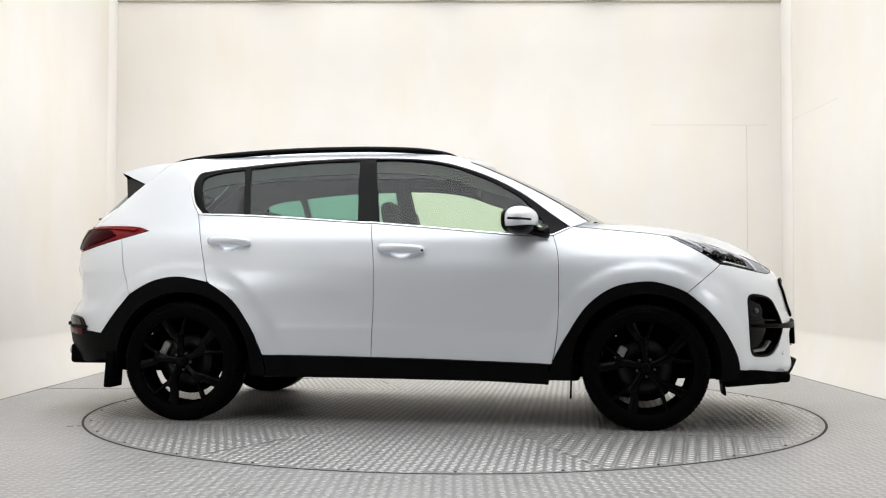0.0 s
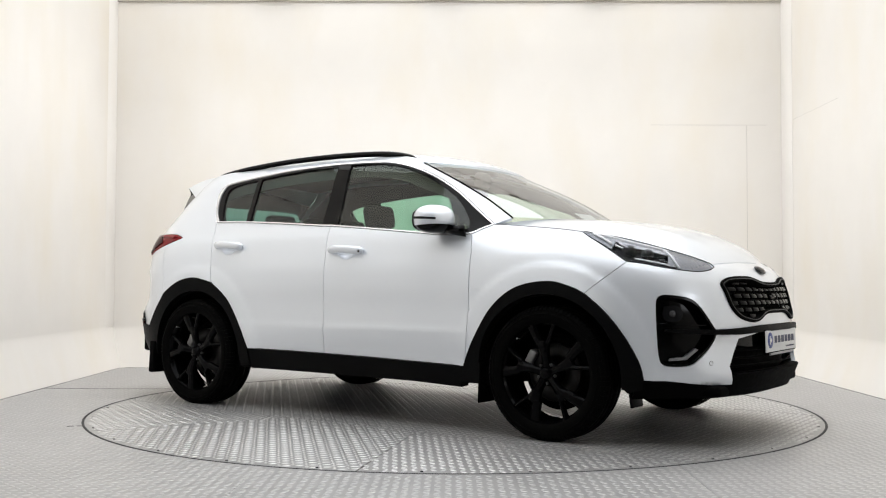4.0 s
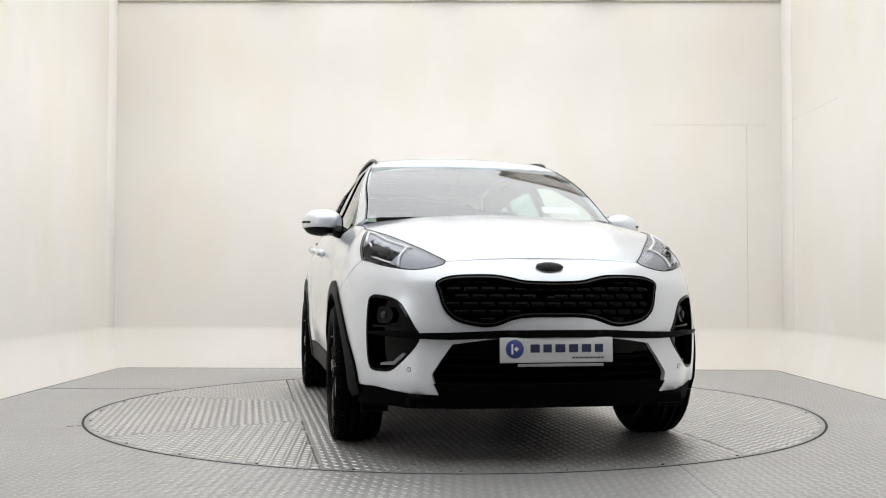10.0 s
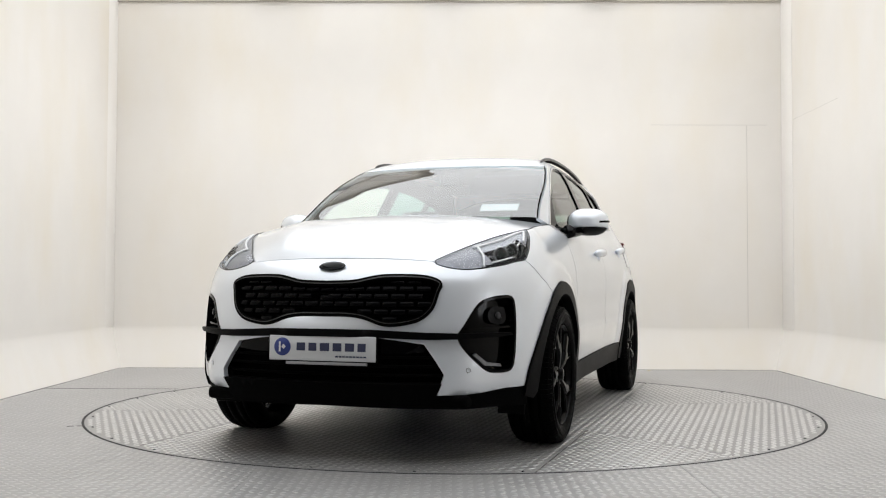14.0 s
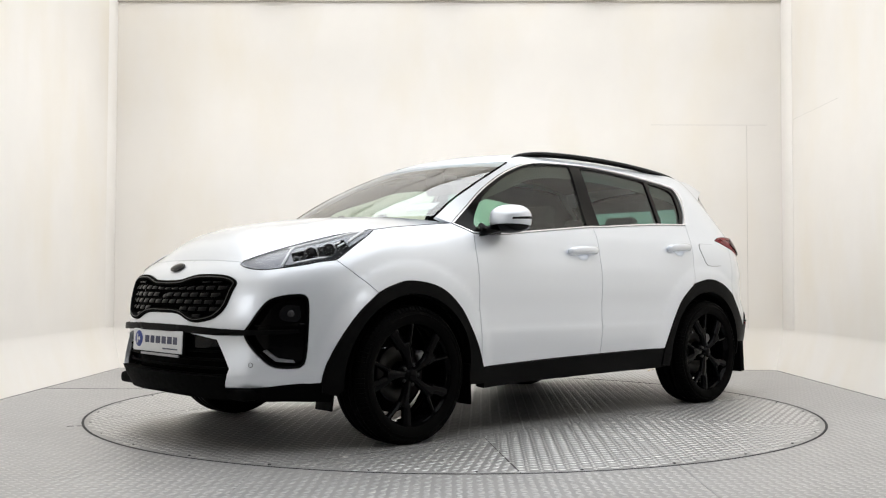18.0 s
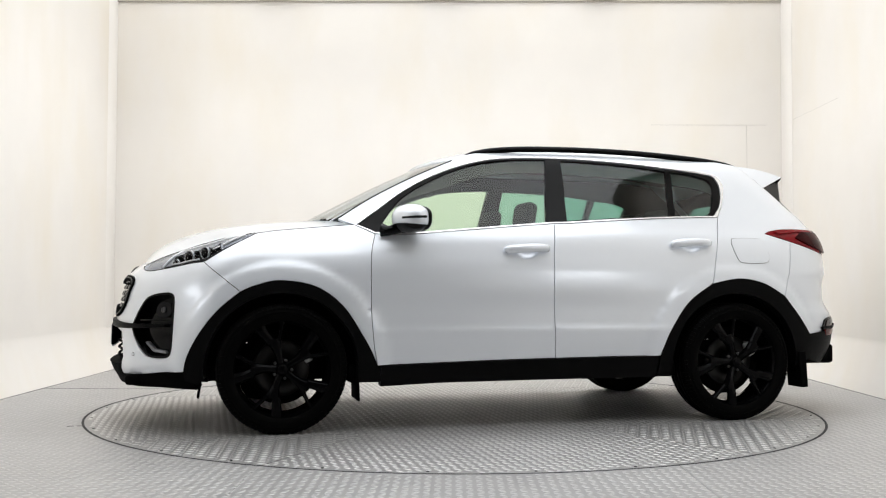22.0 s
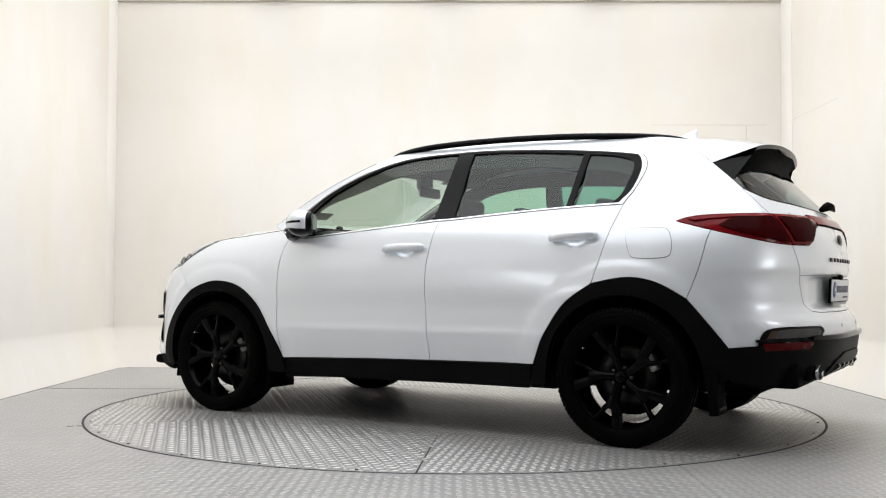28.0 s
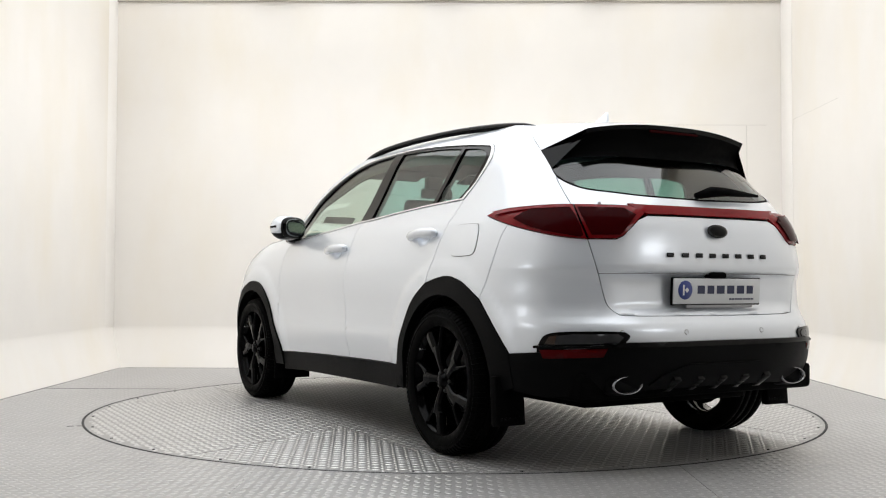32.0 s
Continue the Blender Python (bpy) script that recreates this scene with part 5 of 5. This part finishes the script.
def shoulder_blocks():
    """The blocks of the tread's outer shoulder, one mesh."""
    verts, faces = [], []
    for sg in (1,):
        for k in range(88):
            a0, a1 = 2 * math.pi * (k + .10) / 88, 2 * math.pi * (k + .84) / 88
            b = len(verts)
            for a in (a0, a1):
                for r, y in ((.310, .114), (.3185, .1155), (.3355, .099), (.3437, .066), (.338, .066)):
                    verts.append((r * math.cos(a), sg * y, r * math.sin(a)))
            faces += [(b + j, b + j + 1, b + j + 6, b + j + 5) for j in range(4)] + [tuple(range(b, b + 5)), tuple(range(b + 9, b + 4, -1))]
    return verts, faces


block_mesh = mesh_data("tread_shoulder", *shoulder_blocks(), RUBBER, False)
ring_mesh = mesh_data("sidewall_ring", *lathe([(.296, .116), (.2975, .1190), (.300, .1190), (.3015, .1155)], 64), RUBBER)
rim_mesh = mesh_data("rim_barrel", *lathe([(.256, .108), (.256, .095), (.246, .088), (.236, .06), (.228, -.02), (.238, -.08), (.254, -.10), (.256, -.108)], 48), RIMBLACK)


def spoke_mesh():
    """One forked, twisted spoke, from the hub to the rim, along +z."""
    bm = bmesh.new()

    def bar(pts):
        """A ridged bar through rows of (x, r, half width, y)."""
        rows = []
        for x, r, w, y in pts:
            rows.append([bm.verts.new((x - w, y - .034, r)), bm.verts.new((x - w, y - .010, r)), bm.verts.new((x - w * .35, y, r)), bm.verts.new((x + w * .6, y - .003, r)),
                         bm.verts.new((x + w, y - .016, r)), bm.verts.new((x + w, y - .036, r))])
        for a, b in zip(rows, rows[1:]):
            for k in range(6):
                bm.faces.new((a[k], a[(k + 1) % 6], b[(k + 1) % 6], b[k]))
        bm.faces.new(rows[0]), bm.faces.new(rows[-1][::-1])

    bar([(.0, .030, .020, .092), (.0, .070, .019, .099), (.001, .105, .023, .104), (.005, .135, .032, .105), (.010, .165, .040, .105)])
    bar([(.018, .140, .029, .1035), (.038, .180, .027, .104), (.055, .218, .030, .103), (.066, .248, .036, .101)])
    bar([(-.018, .146, .016, .1015), (-.036, .182, .012, .101), (-.052, .216, .012, .100), (-.065, .246, .017, .098)])
    bmesh.ops.recalc_face_normals(bm, faces=bm.faces)
    bmesh.ops.bevel(bm, geom=list(bm.edges), offset=.0025, segments=1, affect="EDGES")
    me = bpy.data.meshes.new("spoke")
    bm.to_mesh(me), bm.free()
    me.materials.append(RIMBLACK)
    return me


spoke = spoke_mesh()
nut_mesh = mesh_data("wheel_nut", *lathe([(.0001, .012), (.006, .012), (.0085, .008), (.0085, -.01)], 10), STEEL)
valve_mesh = mesh_data("valve", *lathe([(.0001, .022), (.004, .022), (.0048, .018), (.0048, -.01)], 10), SILVER)


def caliper_body():
    """A brake caliper over the edge of the disc, above the hub."""
    bm = bmesh.new()
    add_box(bm, (.085, .075, .045), pose(0, -.01, .150), .010)
    add_box(bm, (.120, .03, .030), pose(0, -.035, .128), .008)
    me = bpy.data.meshes.new("brake_caliper")
    bm.to_mesh(me), bm.free()
    me.materials.append(material("cast_iron_grey", (0.42, 0.42, 0.41), 0.45, 0.4, grain=0.15, scale=60))
    return me


caliper_mesh = caliper_body()
disc_mesh = mesh_data("brake_disc", *lathe([(.06, -.02), (.06, .01), (.15, .01), (.152, .006), (.152, -.016), (.15, -.02)], 40), material("brake_disc_iron", (0.028, 0.027, 0.026), 0.42, 0.9, grain=0.1, scale=120))
hub_mesh = mesh_data("wheel", *lathe([(.0001, .108), (.024, .108), (.028, .103), (.030, .088), (.058, .074), (.064, .06), (.064, -.06), (.0001, -.06)], 32), RIMBLACK)
back_mesh = mesh_data("brake_shield", *lathe([(.05, -.045), (.17, -.045), (.20, -.05), (.20, -.055)], 32), MATTE)


for me in (tyre_mesh, block_mesh, ring_mesh, rim_mesh, spoke, nut_mesh, hub_mesh):
    me.transform(Matrix.Scale(1.022, 4))


def wheel(x, side, turn):
    m = pose(x, side * .808, HUB_Z, 0, 0, 0 if side > 0 else 180) @ pose(0, 0, 0, 0, turn, 0)
    w = new("wheel", hub_mesh)
    w.parent, w.matrix_basis = car, m
    w["label"] = "black twin-spoke alloy wheel with a road tyre"
    for nm, me in (("tyre", tyre_mesh), ("tread_shoulder", block_mesh), ("sidewall_ring", ring_mesh), ("rim_barrel", rim_mesh), ("brake_disc", disc_mesh), ("brake_shield", back_mesh)):
        ob = new(nm, me)
        ob.parent = w
        if nm == "tread_shoulder":
            tagged(ob, kind="stuff")
        if nm == "brake_disc":
            ob.matrix_basis = pose(0, -.01, 0)
    for k in range(5):
        ob = new("spoke", spoke)
        ob.parent, ob.matrix_basis = w, pose(0, 0, 0, 0, 72 * k, 0)
        ob = new("wheel_nut", nut_mesh)
        a = math.radians(72 * k + 36)
        ob.parent, ob.matrix_basis = w, pose(.050 * math.sin(a), .078, .050 * math.cos(a))
    ob = new("valve", valve_mesh)
    a = math.radians(38)
    ob.parent, ob.matrix_basis = w, pose(.238 * math.sin(a), .088, .238 * math.cos(a))
    caliper = new("brake_caliper", caliper_mesh)
    caliper.parent, caliper.matrix_basis = w, pose(0, 0, 0, 0, -turn - (62 if side > 0 else -62), 0)
    return w


wheel(HUB_F, 1, 15)
wheel(HUB_R, 1, 17)
wheel(HUB_F, -1, 5)
wheel(HUB_R, -1, 10)
# wheel wells
for x in (HUB_F, HUB_R):
    for side in (1, -1):
        verts, faces = [], []
        for k in range(19):
            a = math.radians(4 + 172 * k / 18)
            for y in (.50, .885):
                verts.append((x + .41 * math.cos(a), side * y, HUB_Z + .41 * math.sin(a)))
        faces = grid_faces(19, 2) + [tuple(range(0, 38, 2))]
        shape("wheel_well", verts, faces, MATTE, car)
# floor pan and sump
for nm, size, place in (("floor_pan", (3.9, 1.0, .10), (-.12, 0, .30)), ("sill_pan", (1.95, 1.70, .10), (-.16, 0, .31)),
                        ("rear_pan", (.5, 1.4, .12), (-2.05, 0, .37)), ("front_pan", (.35, 1.3, .06), (1.82, 0, .28))):
    bm = bmesh.new()
    add_box(bm, size, pose(*place), .02)
    part(nm, bm, MATTE, car)


def motions():
    walk(car, [(t, pose(0, 0, 0, 0, 0, a) @ pose(0, CAR_SIDE, 0)) for t, a in TURN])
    walk(turntable, [(t, pose(0, 0, 0, 0, 0, a)) for t, a in TURN])


motions()
